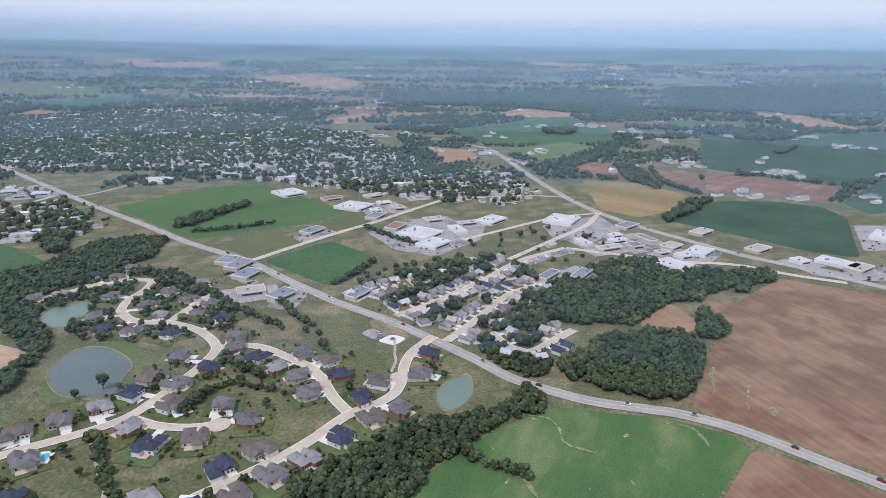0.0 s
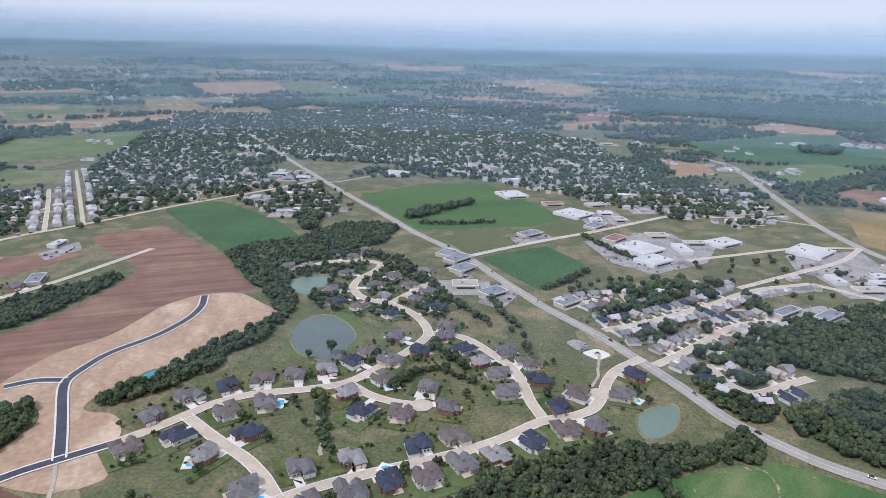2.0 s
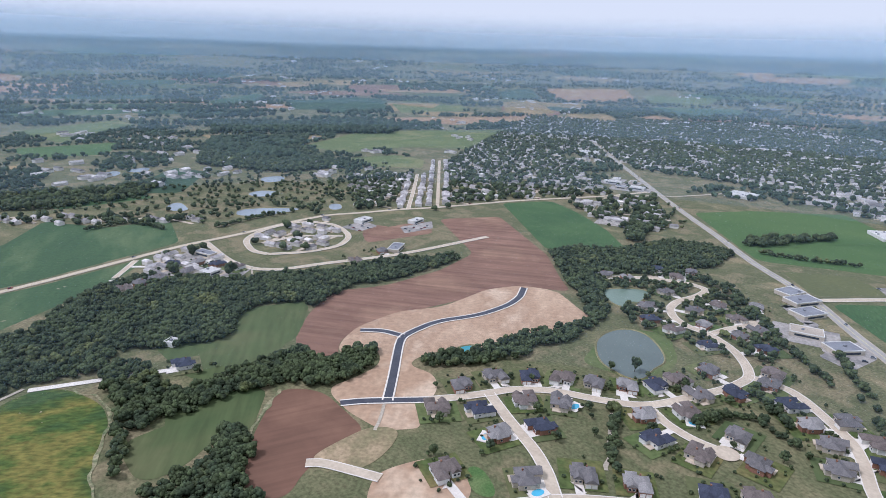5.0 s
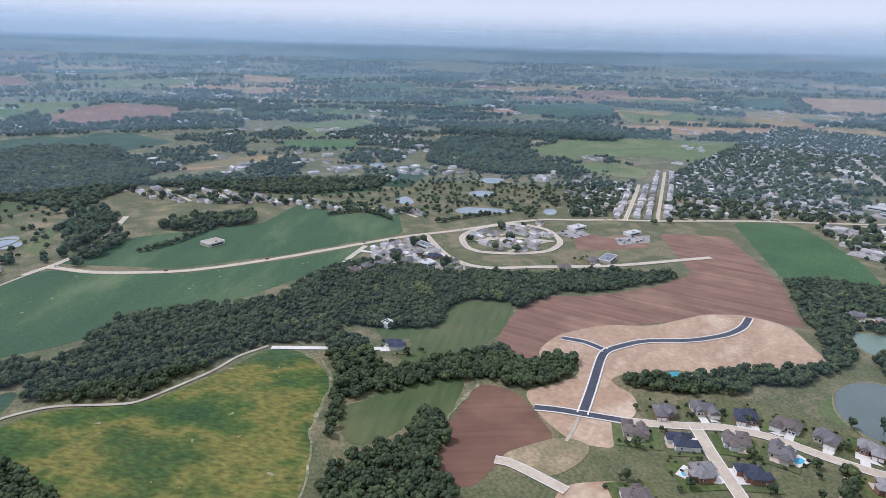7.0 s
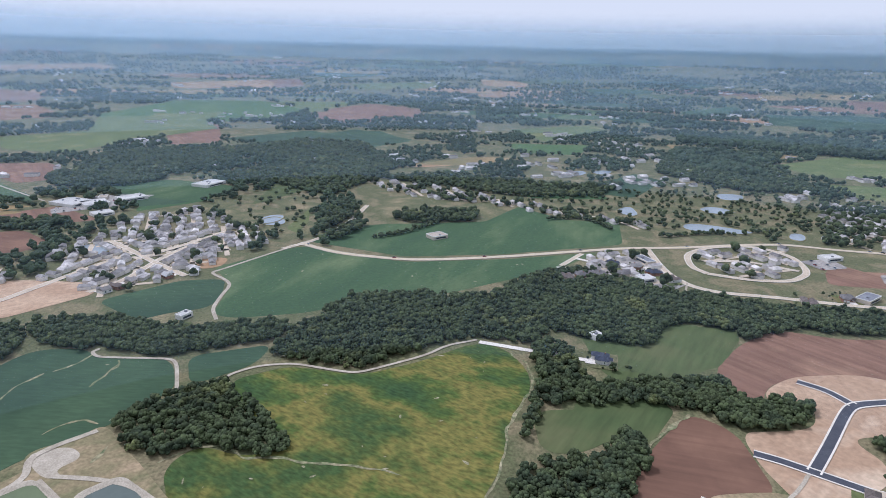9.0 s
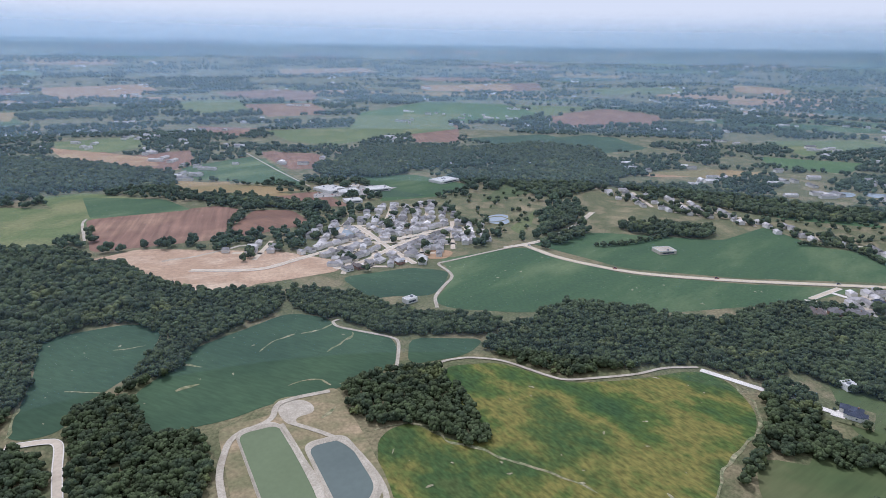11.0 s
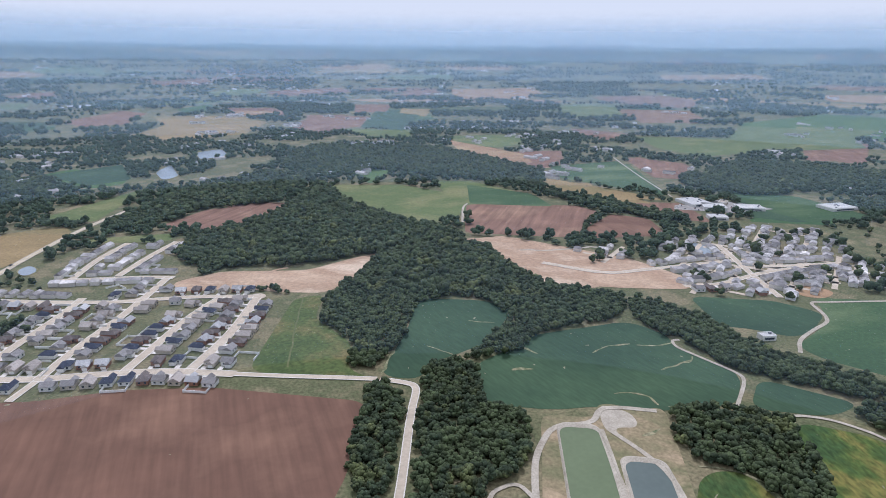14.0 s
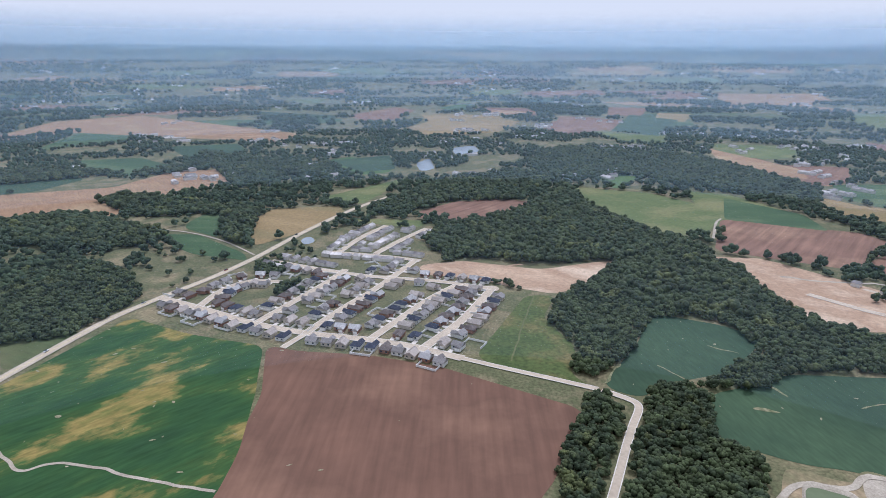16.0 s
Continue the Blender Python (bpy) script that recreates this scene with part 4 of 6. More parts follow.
def hip(name, x0, y0, x1, y1, z, rise, mat, parent, gable=0.0, eave=0.6):
    """A hipped roof with eaves; gable 1 makes its ends upright."""
    x0, y0, x1, y1 = x0 - eave, y0 - eave, x1 + eave, y1 + eave
    along_x = (x1 - x0) >= (y1 - y0)
    half = min(x1 - x0, y1 - y0) / 2
    inset = half * (1 - gable)
    mx, my = (x0 + x1) / 2, (y0 + y1) / 2
    ridge = [(x0 + inset, my), (x1 - inset, my)] if along_x else [(mx, y0 + inset), (mx, y1 - inset)]
    low = [(x0, y0), (x1, y0), (x1, y1), (x0, y1)]
    verts = [(x, y, z - 0.25) for x, y in low] + [(x, y, z) for x, y in low] + [(x, y, z + rise) for x, y in ridge]
    faces = [(3, 2, 1, 0)] + [(i, (i + 1) % 4, 4 + (i + 1) % 4, 4 + i) for i in range(4)]
    faces += [(4, 5, 9, 8), (5, 6, 9), (6, 7, 8, 9), (7, 4, 8)] if along_x else [(4, 5, 8), (5, 6, 9, 8), (6, 7, 9), (7, 4, 8, 9)]
    return mesh_object(name, verts, faces, mat, parent=parent)


def big_house(kind, roof, wall):
    """A one-storey suburban house with wings, its front towards -y."""
    rn = random.Random(kind)
    e = new("house")
    w, d, h = rn.uniform(14, 17), rn.uniform(8.5, 10.5), 4.2
    side = rn.choice((-1, 1))
    box("wall", (0, 0, h / 2), (w, d, h), wall, e)
    hip("roof", -w / 2, -d / 2, w / 2, d / 2, h, 3.3, roof, e, rn.choice((0, 0, 0.25)))
    gx, gw, gd = side * (w / 2 - 3.2), 7.4, 7.0
    box("garage_wall", (gx, -d / 2 - gd / 2 + 1, h / 2 - 0.05), (gw, gd, h - 0.1), wall, e)
    hip("garage_roof", gx - gw / 2, -d / 2 - gd + 1, gx + gw / 2, -d / 2 + 3, h - 0.05, 2.7, roof, e, rn.choice((0, 1.0)))
    fx = -side * (w / 2 - 4.0)
    box("bay_wall", (fx, -d / 2 - 1.0, h / 2 - 0.03), (5.2, 3.4, h - 0.06), wall, e)
    hip("bay_roof", fx - 2.6, -d / 2 - 2.7, fx + 2.6, d / 2 - 3, h - 0.02, 2.3, roof, e, 1.0)
    box("rear_wall", (-side * 2.5, d / 2 + 1.5, h / 2 - 0.08), (6.0, 3.6, h - 0.16), wall, e)
    hip("rear_roof", -side * 2.5 - 3.0, d / 2 - 3, -side * 2.5 + 3.0, d / 2 + 3.3, h - 0.06, 2.0, roof, e, 0.0)
    for k in (-1.75, 1.75):
        box("garage_door", (gx + k, -d / 2 - gd + 0.97, 1.6), (3.0, 0.14, 2.5), white_trim, e, "white panelled garage door")
    box("front_door", (0.6 * -side, -d / 2 - 0.05, 1.7), (1.2, 0.16, 2.3), bark, e, "dark wooden front door")
    spots = [(fx - 1.2, -d / 2 - 2.72), (fx + 1.2, -d / 2 - 2.72)] + [(x, d / 2 + 0.02) for x in (-w / 3, w / 3)]
    for x, y in spots:
        win = box("window", (x, y, 2.2), (1.7, 0.14, 1.7), white_trim, e)
        box("pane", (x, y - math.copysign(0.06, -y), 2.2), (1.4, 0.14, 1.4), window_glass, win, "dark glass pane")
    for s in (-1, 1):
        win = box("window", (s * (w / 2 + 0.02), 1.2, 2.2), (0.14, 1.6, 1.6), white_trim, e)
        box("pane", (s * (w / 2 + 0.07), 1.2, 2.2), (0.14, 1.3, 1.3), window_glass, win, "dark glass pane")
    box("chimney", (side * 2.0, 1.2, 6.2), (1.0, 1.0, 3.6), WALLS[1], e, "brick chimney")
    box("patio", (side * 2.6, d / 2 + 2.2, 0.55), (6.5, 4.4, 0.5), concrete, e, "pale concrete patio")
    return e


def small_house(kind, roof, wall):
    rn = random.Random(kind + 50)
    e = new("house")
    w, d, h = rn.uniform(8.5, 10), rn.uniform(8, 10), 3.6
    box("wall", (0, 0, h / 2), (w, d, h), wall, e)
    hip("roof", -w / 2, -d / 2, w / 2, d / 2, h, 2.8, roof, e, rn.choice((0.0, 1.0, 1.0)), 0.4)
    gx = rn.choice((-1, 1)) * (w / 2 - 2.6)
    box("garage_wall", (gx, -d / 2 - 1.5, h / 2 - 0.05), (5.0, 4.0, h - 0.1), wall, e)
    hip("garage_roof", gx - 2.5, -d / 2 - 3.5, gx + 2.5, 0, h - 0.04, 2.2, roof, e, 1.0, 0.4)
    box("garage_door", (gx, -d / 2 - 3.52, 1.5), (3.8, 0.14, 2.3), white_trim, e, "white garage door")
    for x, y in ((-gx, -d / 2 - 0.02), (-w / 4, d / 2 + 0.02), (w / 4, d / 2 + 0.02)):
        box("window", (x, y, 2.0), (1.5, 0.14, 1.4), window_glass, e)
    return e


def park(e):
    """Lift a model away: the finished copies stay, the model goes."""
    for o in (*e.children_recursive, e):
        bpy.data.objects.remove(o)


SEGS = np.array([(*a, *b, w) for n, w, p in ROADS for a, b in zip(p[:-1], p[1:])])


def nearest_road(x, y):
    """Distance to the nearest road's middle, and the foot on it."""
    a, b = SEGS[:, :2], SEGS[:, 2:4]
    d = b - a
    t = np.clip(((np.array((x, y)) - a) * d).sum(1) / ((d * d).sum(1) + 1e-9), 0, 1)
    f = a + d * t[:, None]
    dist = np.hypot(f[:, 0] - x, f[:, 1] - y)
    i = int(dist.argmin())
    return dist[i], f[i], SEGS[i, 4]


def drive(house, foot, x, y, width, mat=None):
    """A driveway from a house to its street, one piece of the ground."""
    ux, uy = foot[0] - x, foot[1] - y
    n = math.hypot(ux, uy) + 1e-6
    side = random.Random(int(x * 7 + y)).choice((-1, 1)) * 3.0
    ox, oy = -uy / n * side, ux / n * side
    ob = ribbon("driveway", [(x + ox + ux / n * 5, y + oy + uy / n * 5), (x + ox + ux * 0.7, y + oy + uy * 0.7), (foot[0] + ox - ux / n * 3, foot[1] + oy - uy / n * 3)], width, kerb_concrete, 0.47)
    tagged(ob, "pale concrete driveway from a street to a house", "driveway", kind="structure")


LAWNS = [lawn, meadow, olive, pasture, grass, olive, lawn]


def yard(x, y, turn, k):
    """The mown plot round a house."""
    rn = random.Random(k)
    m = pose(x, y, 0.37 + 0.0008 * k, 0, 0, turn)
    w, a, b = rn.uniform(11, 14), rn.uniform(9, 12), rn.uniform(10, 16)
    v = [m @ Vector(c) for c in ((-w, -a, 0), (w, -a, 0), (w, b, 0), (-w, b, 0))]
    tagged(mesh_object("yard", v, [(0, 1, 2, 3)], LAWNS[rn.randrange(7)]), "mown lawn of one plot round a house", "lawn", kind="structure")


HOMES = []
PLAN = [
    ("big", [(-286, 276), (-271, 297), (-255, 315), (-238, 328), (-222, 344), (-211, 362), (-207, 381), (-201, 414), (-183, 374), (-170, 397), (-177, 347), (-144, 350), (-192, 320), (-172, 303), (-147, 311), (-121, 331), (-93, 364), (-74, 390), (-87, 412), (-106, 386), (-123, 398), (-142, 413), (-169, 449), (-163, 428), (-109, 424), (-56, 361), (-48, 382), (-176, 242), (-154, 260), (-124, 286), (-108, 302)]),
    ("big", [(-154, 217), (-138, 234), (-124, 249), (-107, 261), (-92, 279), (-77, 293), (-61, 314), (-45, 335), (-28, 346), (-192, 213), (-221, 258), (-249, 270), (-232, 287), (-231, 229), (-259, 237), (-275, 217), (-290, 249), (-17, 393), (-12, 424), (-224, 183)]),
    ("mid", [(-381, 521), (-359, 533), (-360, 586), (-334, 582), (-333, 610), (-303, 482), (-283, 459), (-258, 456), (-269, 512), (-248, 490), (-224, 452), (-239, 526), (-216, 492), (-212, 517), (-191, 487), (-263, 542), (-314, 531), (-242, 571)]),
    ("mid", [(-427, 103), (-607, 100), (-615, 116), (-621, 135), (-632, 194), (-614, 207), (-625, 161), (-650, 180), (-656, 158), (-563, 323), (-579, 367)]),
]
models = [(k, i, big_house(k, ROOFS[i], WALLS[k % 3])) for k, i in enumerate((0, 1, 2, 0, 3, 1, 2, 0))]
rnd = random.Random(11)
count = 0
for size, spots in PLAN:
    for x, y in spots:
        dist, foot, w = nearest_road(x, y)
        turn = math.degrees(math.atan2(-(foot[0] - x), foot[1] - y)) + 180 + rnd.uniform(-6, 6)
        k, i, model = models[count % len(models)]
        s = 0.9 if size == "big" else 0.8
        h = copy_thing(model, pose(x, y, 0.35, 0, 0, turn) @ Matrix.Diagonal((s, s, s, 1)))
        tagged(h, "single-storey %s house with a %s hipped shingle roof" % (("beige", "brick", "white")[k % 3], ROOF_WORDS[i]), "house", "houses in the subdivision")
        drive(h, foot, x, y, 5.2)
        pad = [pose(x, y, 0.485, 0, 0, turn) @ Vector((math.copysign(4.2, rnd.random() - 0.5) + a, b, 0)) for a, b in ((-3, -13), (3, -13), (3, -5), (-3, -5))]
        tagged(mesh_object("driveway", pad, [(0, 1, 2, 3)], kerb_concrete), "pale concrete apron before a garage", "driveway", kind="structure")
        HOMES.append((x, y, 11.0))
        yard(x, y, turn, count)
        count += 1
for *_, model in models:
    park(model)

ROOFS_LIGHT = [material("weathered_shingles", [srgb(146, 142, 138), srgb(128, 124, 122)], 0.4, fine=2, fine_amount=0.2, per_object=0.2), ROOFS[1], material("tan_shingles", [srgb(178, 168, 158), srgb(160, 152, 144)], 0.4, fine=2, fine_amount=0.2, per_object=0.2), material("light_shingles", [srgb(190, 188, 186), srgb(172, 170, 168)], 0.4, fine=2, fine_amount=0.2, per_object=0.2), ROOFS[2]]
models = [(k, i, small_house(k, ROOFS_LIGHT[i], WALLS[(k * 2) % 3])) for k, i in enumerate((0, 1, 3, 2, 0, 4))]
FAR_HOMES = []
for name, width, p in ROADS:
    if name != "home_street":
        continue
    seg = np.diff(p, axis=0)
    ln = np.hypot(seg[:, 0], seg[:, 1])
    run = np.r_[0, np.cumsum(ln)]
    for s in np.arange(9, run[-1] - 5, 12.5):
        i = min(len(seg) - 1, int(np.searchsorted(run, s) - 1))
        m, u = p[i] + seg[i] * (s - run[i]) / ln[i], seg[i] / ln[i]
        for side in (-1, 1):
            off = width / 2 + 11 + rnd.uniform(-1, 1)
            x, y = m[0] - u[1] * side * off, m[1] + u[0] * side * off
            dist, foot, w = nearest_road(x, y)
            if any(n == "building_site" and inside(q, [(x, y)])[0] for n, q in FIELDS) or dist < w / 2 + 6.5 or any((x - a) ** 2 + (y - b) ** 2 < 9.5 ** 2 for a, b, _ in HOMES) or rnd.random() < 0.06:
                continue
            if math.hypot(x, y) > 640:
                FAR_HOMES.append((x, y, math.atan2(u[1], u[0])))
                HOMES.append((x, y, 7.0))
                continue
            k, j, model = models[rnd.randrange(len(models))]
            turn = math.degrees(math.atan2(-(m[0] - x), m[1] - y)) + 180
            h = copy_thing(model, pose(x, y, 0.35, 0, 0, turn) @ Matrix.Diagonal((0.92, 0.92, 0.92, 1)))
            tagged(h, "small suburban house with a %s shingle roof and garage" % ROOF_WORDS[j], "house", "houses along the streets")
            HOMES.append((x, y, 7.0))
            if math.hypot(x, y) < 1100:
                drive(h, m, x, y, 3.6)
for *_, model in models:
    park(model)

# ---- shops, schools and sheds ----
ROOF_FLAT = {"white": material("white_roof_membrane", [srgb(206, 204, 198), srgb(184, 182, 178)], 0.06, fine_amount=0.08), "tan": material("tan_roof_metal", [srgb(184, 172, 156), srgb(164, 154, 140)], 0.06, fine_amount=0.1),
             "rust": material("rust_roof_gravel", [srgb(156, 118, 100), srgb(140, 104, 88)], 0.06, fine_amount=0.1),
             "grey": material("grey_roof_metal", [srgb(140, 142, 146), srgb(118, 120, 126)], 0.06, fine_amount=0.1)}


SHOP_LOTS = []


def commercial(tint, a, b, c):
    """A flat-roofed building from three of its corners: a-b and b-c are two sides."""
    a, b, c = (np.array(q, float) for q in (a, b, c))
    u = (b - a) / np.linalg.norm(b - a)
    v = np.array((-u[1], u[0]))
    L, W = np.linalg.norm(b - a), float((c - b) @ v)
    L, Wd = max(8.0, min(L, 46.0 if tint == "white" else 32.0)), max(8.0, min(abs(W), 45.0 if tint == "white" else 18.0))
    mid = b - u * L / 2 + v * math.copysign(Wd / 2, W)
    e = new("commercial_building")
    e.matrix_world = pose(mid[0], mid[1], gz(*mid) + 0.2, 0, 0, math.degrees(math.atan2(u[1], u[0])))
    h = 3.8
    box("wall", (0, 0, h / 2), (L, Wd, h), WALLS[0] if tint != "white" else WALLS[2], e)
    box("roof", (0, 0, h + 0.1), (L - 0.8, Wd - 0.8, 0.3), ROOF_FLAT[tint], e)
    for s in (-1, 1):
        box("parapet", (0, s * (Wd / 2 - 0.2), h + 0.4), (L, 0.4, 0.8), white_trim, e)
        box("parapet", (s * (L / 2 - 0.2), 0, h + 0.4), (0.4, Wd - 0.8, 0.8), white_trim, e)
    rn = random.Random(int(mid[0]))
    for k in range(min(4, max(1, int(L * Wd / 350)))):
        box("roof_vent", (rn.uniform(-L / 2 + 3, L / 2 - 3), rn.uniform(-Wd / 2 + 3, Wd / 2 - 3), h + 0.9), (2.2, 1.8, 1.4), ROOF_FLAT["grey"], e, "grey rooftop air unit")
    box("window", (0, -Wd / 2 - 0.02, 1.9), (L * 0.7, 0.12, 1.8), window_glass, e, "long dark shop window")
    tagged(e, "flat-roofed %s commercial building with a low parapet" % tint, "building", "shops and halls")
    HOMES.append((mid[0], mid[1], max(L, Wd) * 0.6))


commercial("white", (-66, 749), (-43, 785), (-2, 735))
commercial("white", (-39, 705), (-19, 734), (5, 718))
commercial("rust", (-88, 764), (-71, 804), (-46, 777))
commercial("white", (125, 813), (152, 861), (183, 834))
commercial("white", (37, 818), (62, 850), (80, 829))
commercial("white", (-528, 1007), (-538, 1090), (-470, 1058))
commercial("grey", (-194, 743), (-173, 779), (-148, 766))
commercial("white", (-290, 986), (-260, 1014), (-223, 969))
commercial("white", (227, 647), (248, 664), (277, 640))
commercial("tan", (254, 711), (273, 728), (285, 712))
commercial("white", (277, 690), (298, 713), (310, 691))
commercial("tan", (347, 700), (378, 723), (398, 702))
commercial("white", (414, 665), (432, 680), (464, 653))
commercial("tan", (429, 637), (457, 657), (467, 638))
commercial("tan", (304, 767), (337, 795), (355, 774))
commercial("grey", (221, 798), (247, 822), (256, 800))
commercial("white", (523, 747), (569, 795), (610, 789))
commercial("grey", (-237, 613), (-226, 642), (-205, 626))
commercial("grey", (-219, 585), (-210, 611), (-190, 594))
commercial("grey", (-252, 628), (-247, 651), (-231, 640))
commercial("grey", (-170, 534), (-157, 556), (-145, 542))
commercial("grey", (-96, 536), (-83, 559), (-74, 549))
commercial("grey", (-119, 819), (-104, 857), (-90, 839))
commercial("rust", (-206, 941), (-175, 963), (-132, 919))
commercial("white", (-170, 888), (-151, 925), (-119, 884))
commercial("tan", (-139, 965), (-114, 988), (-93, 960))
commercial("grey", (88, 589), (110, 620), (114, 606))
commercial("grey", (108, 570), (144, 625), (151, 613))
commercial("white", (-841, -570), (-865, -547), (-841, -525))
commercial("white", (-785, -520), (-805, -504), (-795, -487))
commercial("white", (-876, -537), (-906, -514), (-889, -493))
commercial("white", (-712, 406), (-720, 428), (-703, 423))
commercial("white", (-670, 466), (-677, 488), (-665, 486))
commercial("grey", (-576, 372), (-593, 393), (-580, 398))
commercial("white", (-468, 99), (-473, 106), (-467, 107))
commercial("tan", (-741, -58), (-754, -41), (-742, -27))
commercial("white", (-969, 1137), (-1013, 1234), (-935, 1216))
commercial("tan", (-977, 1038), (-992, 1112), (-897, 1063))
commercial("white", (-832, -609), (-867, -598), (-859, -547))
commercial("white", (-982, -470), (-1029, -455), (-999, -431))
commercial("white", (-468, -249), (-479, -244), (-472, -239))

SHOPS = [
    (9, [(144, 725), (227, 779), (324, 692), (300, 650), (212, 670)]),
    (8, [(385, 670), (463, 642), (449, 603), (389, 621)]),
    (7, [(-194, 923), (-139, 965), (-61, 887), (-105, 832)]),
    (9, [(-99, 782), (-26, 845), (52, 810), (-15, 682)]),
    (10, [(-655, 1777), (-415, 1947), (-152, 1760), (-104, 1520), (-377, 1497)]),
    (6, [(-757, 1016), (-642, 1000), (-599, 959), (-645, 880)]),
    (5, [(-275, 657), (-237, 649), (-148, 536), (-168, 519)]),
    (5, [(-649, 134), (-686, 202), (-614, 220), (-607, 163)]),
    (4, [(-813, -583), (-910, -546), (-897, -494), (-833, -519)]),
    (5, [(340, 715), (414, 665), (383, 654), (339, 682)]),
]
rnd = random.Random(8)
for number, z in SHOPS:
    z = np.array(z, float)
    lo, hi = z.min(0), z.max(0)
    made = 0
    for _ in range(80):
        q = np.array((rnd.uniform(lo[0], hi[0]), rnd.uniform(lo[1], hi[1])))
        if made < number and inside(z, [q])[0] and nearest_road(*q)[0] > 14 and all((q[0] - a) ** 2 + (q[1] - b) ** 2 > (r + 12) ** 2 for a, b, r in HOMES):
            L, W, th = rnd.uniform(14, 34), rnd.uniform(10, 18), radians(rnd.choice((24, 114)))
            u, v = np.array((math.cos(th), math.sin(th))), np.array((-math.sin(th), math.cos(th)))
            commercial(rnd.choice(("white", "white", "tan", "grey")), q - u * L / 2 - v * W / 2, q + u * L / 2 - v * W / 2, q + u * L / 2 + v * W / 2)
            k = len(SHOP_LOTS)
            SHOP_LOTS.append(1)
            pl = [q + u * a + v * b for a, b in ((-L, -W * 1.3), (L, -W * 1.3), (L, W), (-L, W))]
            tagged(mesh_object("parking_lot", [(*c, gz(*c) + 0.38 + 0.001 * k) for c in pl], [(0, 1, 2, 3)], paved), "pale paved parking lot round a shop", "ground", kind="structure")
            made += 1

# ---- round ends of streets, pools and white fences ----
for k, (x, y) in enumerate([
    (-140, 329), (-33, 391), (-348, 561), (-224, 533),
    (-51, -598), (-147, -551),
]):
    bm = bmesh.new()
    bmesh.ops.create_cone(bm, segments=28, radius1=7.5, radius2=7.5, depth=0.2, cap_ends=True, matrix=Matrix.Translation((x, y, 0.56 + 0.003 * k)))
    tagged(part("road", bm, concrete, None), "round concrete turning circle at a street's end", "road", kind="structure")
for k, (x, y) in enumerate([
    (-131, 261), (-168, 342), (-181, 212), (-235, 223), (-10, 392), (-275, 554), (-227, 187), (-226, 294),
]):
    e = new("swimming_pool")
    e.matrix_world = pose(x, y, 0.75, 0, 0, 40 * k)
    box("deck", (0, 0, 0), (11.5, 8.0, 0.3), kerb_concrete, e, "pale concrete pool deck")
    bm = bmesh.new()
    bmesh.ops.create_cone(bm, segments=20, radius1=2.4, radius2=2.4, depth=0.1, cap_ends=True, matrix=Matrix.Translation((0, 0, 0.2)) @ Matrix.Diagonal((1.6, 1, 1, 1)))
    part("water", bm, WATER["pool"], e, "bright blue pool water")
    tagged(e, "oval swimming pool with bright blue water", "pool", "garden pools")
more = [(x + 9 * math.cos(x), y + 9 * math.sin(x)) for x, y, r in HOMES if r == 7.0 and y < -300 and math.hypot(x, y) < 760]
for k, (x, y) in enumerate([
    (104, -629), (63, -538), (22, -538), (12, -613), (-49, -519), (-88, -534), (-96, -492), (-103, -434), (96, -501), (129, -530), (150, -540), (-20, -560), (-36, -642), (22, -512),
] + more[::7][:26]):
    e = new("fence")
    dist, foot, w = nearest_road(x, y)
    e.matrix_world = pose(x, y, 0.3, 0, 0, math.degrees(math.atan2(foot[1] - y, foot[0] - x)) + 90)
    for cx, cy, sx, sy in ((0, 6, 16, 0.3), (-8, 0, 0.3, 12), (8, 0, 0.3, 12)):
        box("panel", (cx, cy, 0.95), (sx, sy, 1.7), white_trim, e)
    for px in (-8, 0, 8):
        box("post", (px, 6, 1.0), (0.5, 0.5, 2.0), white_trim, e)
    tagged(e, "white vinyl fence round a back yard", "fence", "white yard fences")

# ---- town: many small roofs, too far to count ----
ZONES = [
    [(-948, 1164), (-1481, 2051), (-1122, 2277), (-616, 2095), (-247, 1751), (-125, 1445), (-40, 1280), (114, 1165), (145, 1062), (6, 926), (-85, 977), (-227, 1039), (-363, 1101), (-541, 1180), (-728, 1179)],
    [(-707, 539), (-1054, 841), (-1751, 1797), (-1457, 2000), (-906, 1248), (-1020, 1165), (-642, 871), (-677, 759), (-706, 671)],
    [(-943, 1250), (-1547, 2084), (-1071, 2528), (-552, 2218), (-326, 1608), (-510, 1357), (-639, 1278)],
    [(-1021, 567), (-971, 694), (-740, 535), (-772, 447)],
    [(-651, 765), (-591, 922), (-451, 769), (-467, 689), (-590, 728)],
    [(-718, 260), (-747, 387), (-677, 368), (-626, 318), (-634, 257)],
    [(-1088, -199), (-1071, -98), (-970, 47), (-839, 250), (-808, 234), (-922, 36), (-978, -126)],
    [(-638, -447), (-737, -403), (-772, -281), (-716, -252), (-581, -280), (-517, -345)],
    [(-513, -509), (-573, -479), (-520, -434), (-482, -461)],
    [(-621, -454), (-726, -399), (-685, -283), (-576, -274), (-505, -330), (-517, -385)],
    [(-82, 551), (-20, 637), (58, 681), (115, 504), (101, 458), (48, 432), (5, 455)],
    [(6, 974), (89, 1119), (159, 1026), (91, 902)],
    [(-683, 131), (-705, 165), (-703, 202), (-631, 214), (-592, 205), (-608, 165), (-641, 121)],
    [(-628, -470), (-677, -454), (-785, -445), (-843, -399), (-741, -277), (-691, -242), (-626, -293), (-577, -275), (-507, -339), (-568, -425)],
]


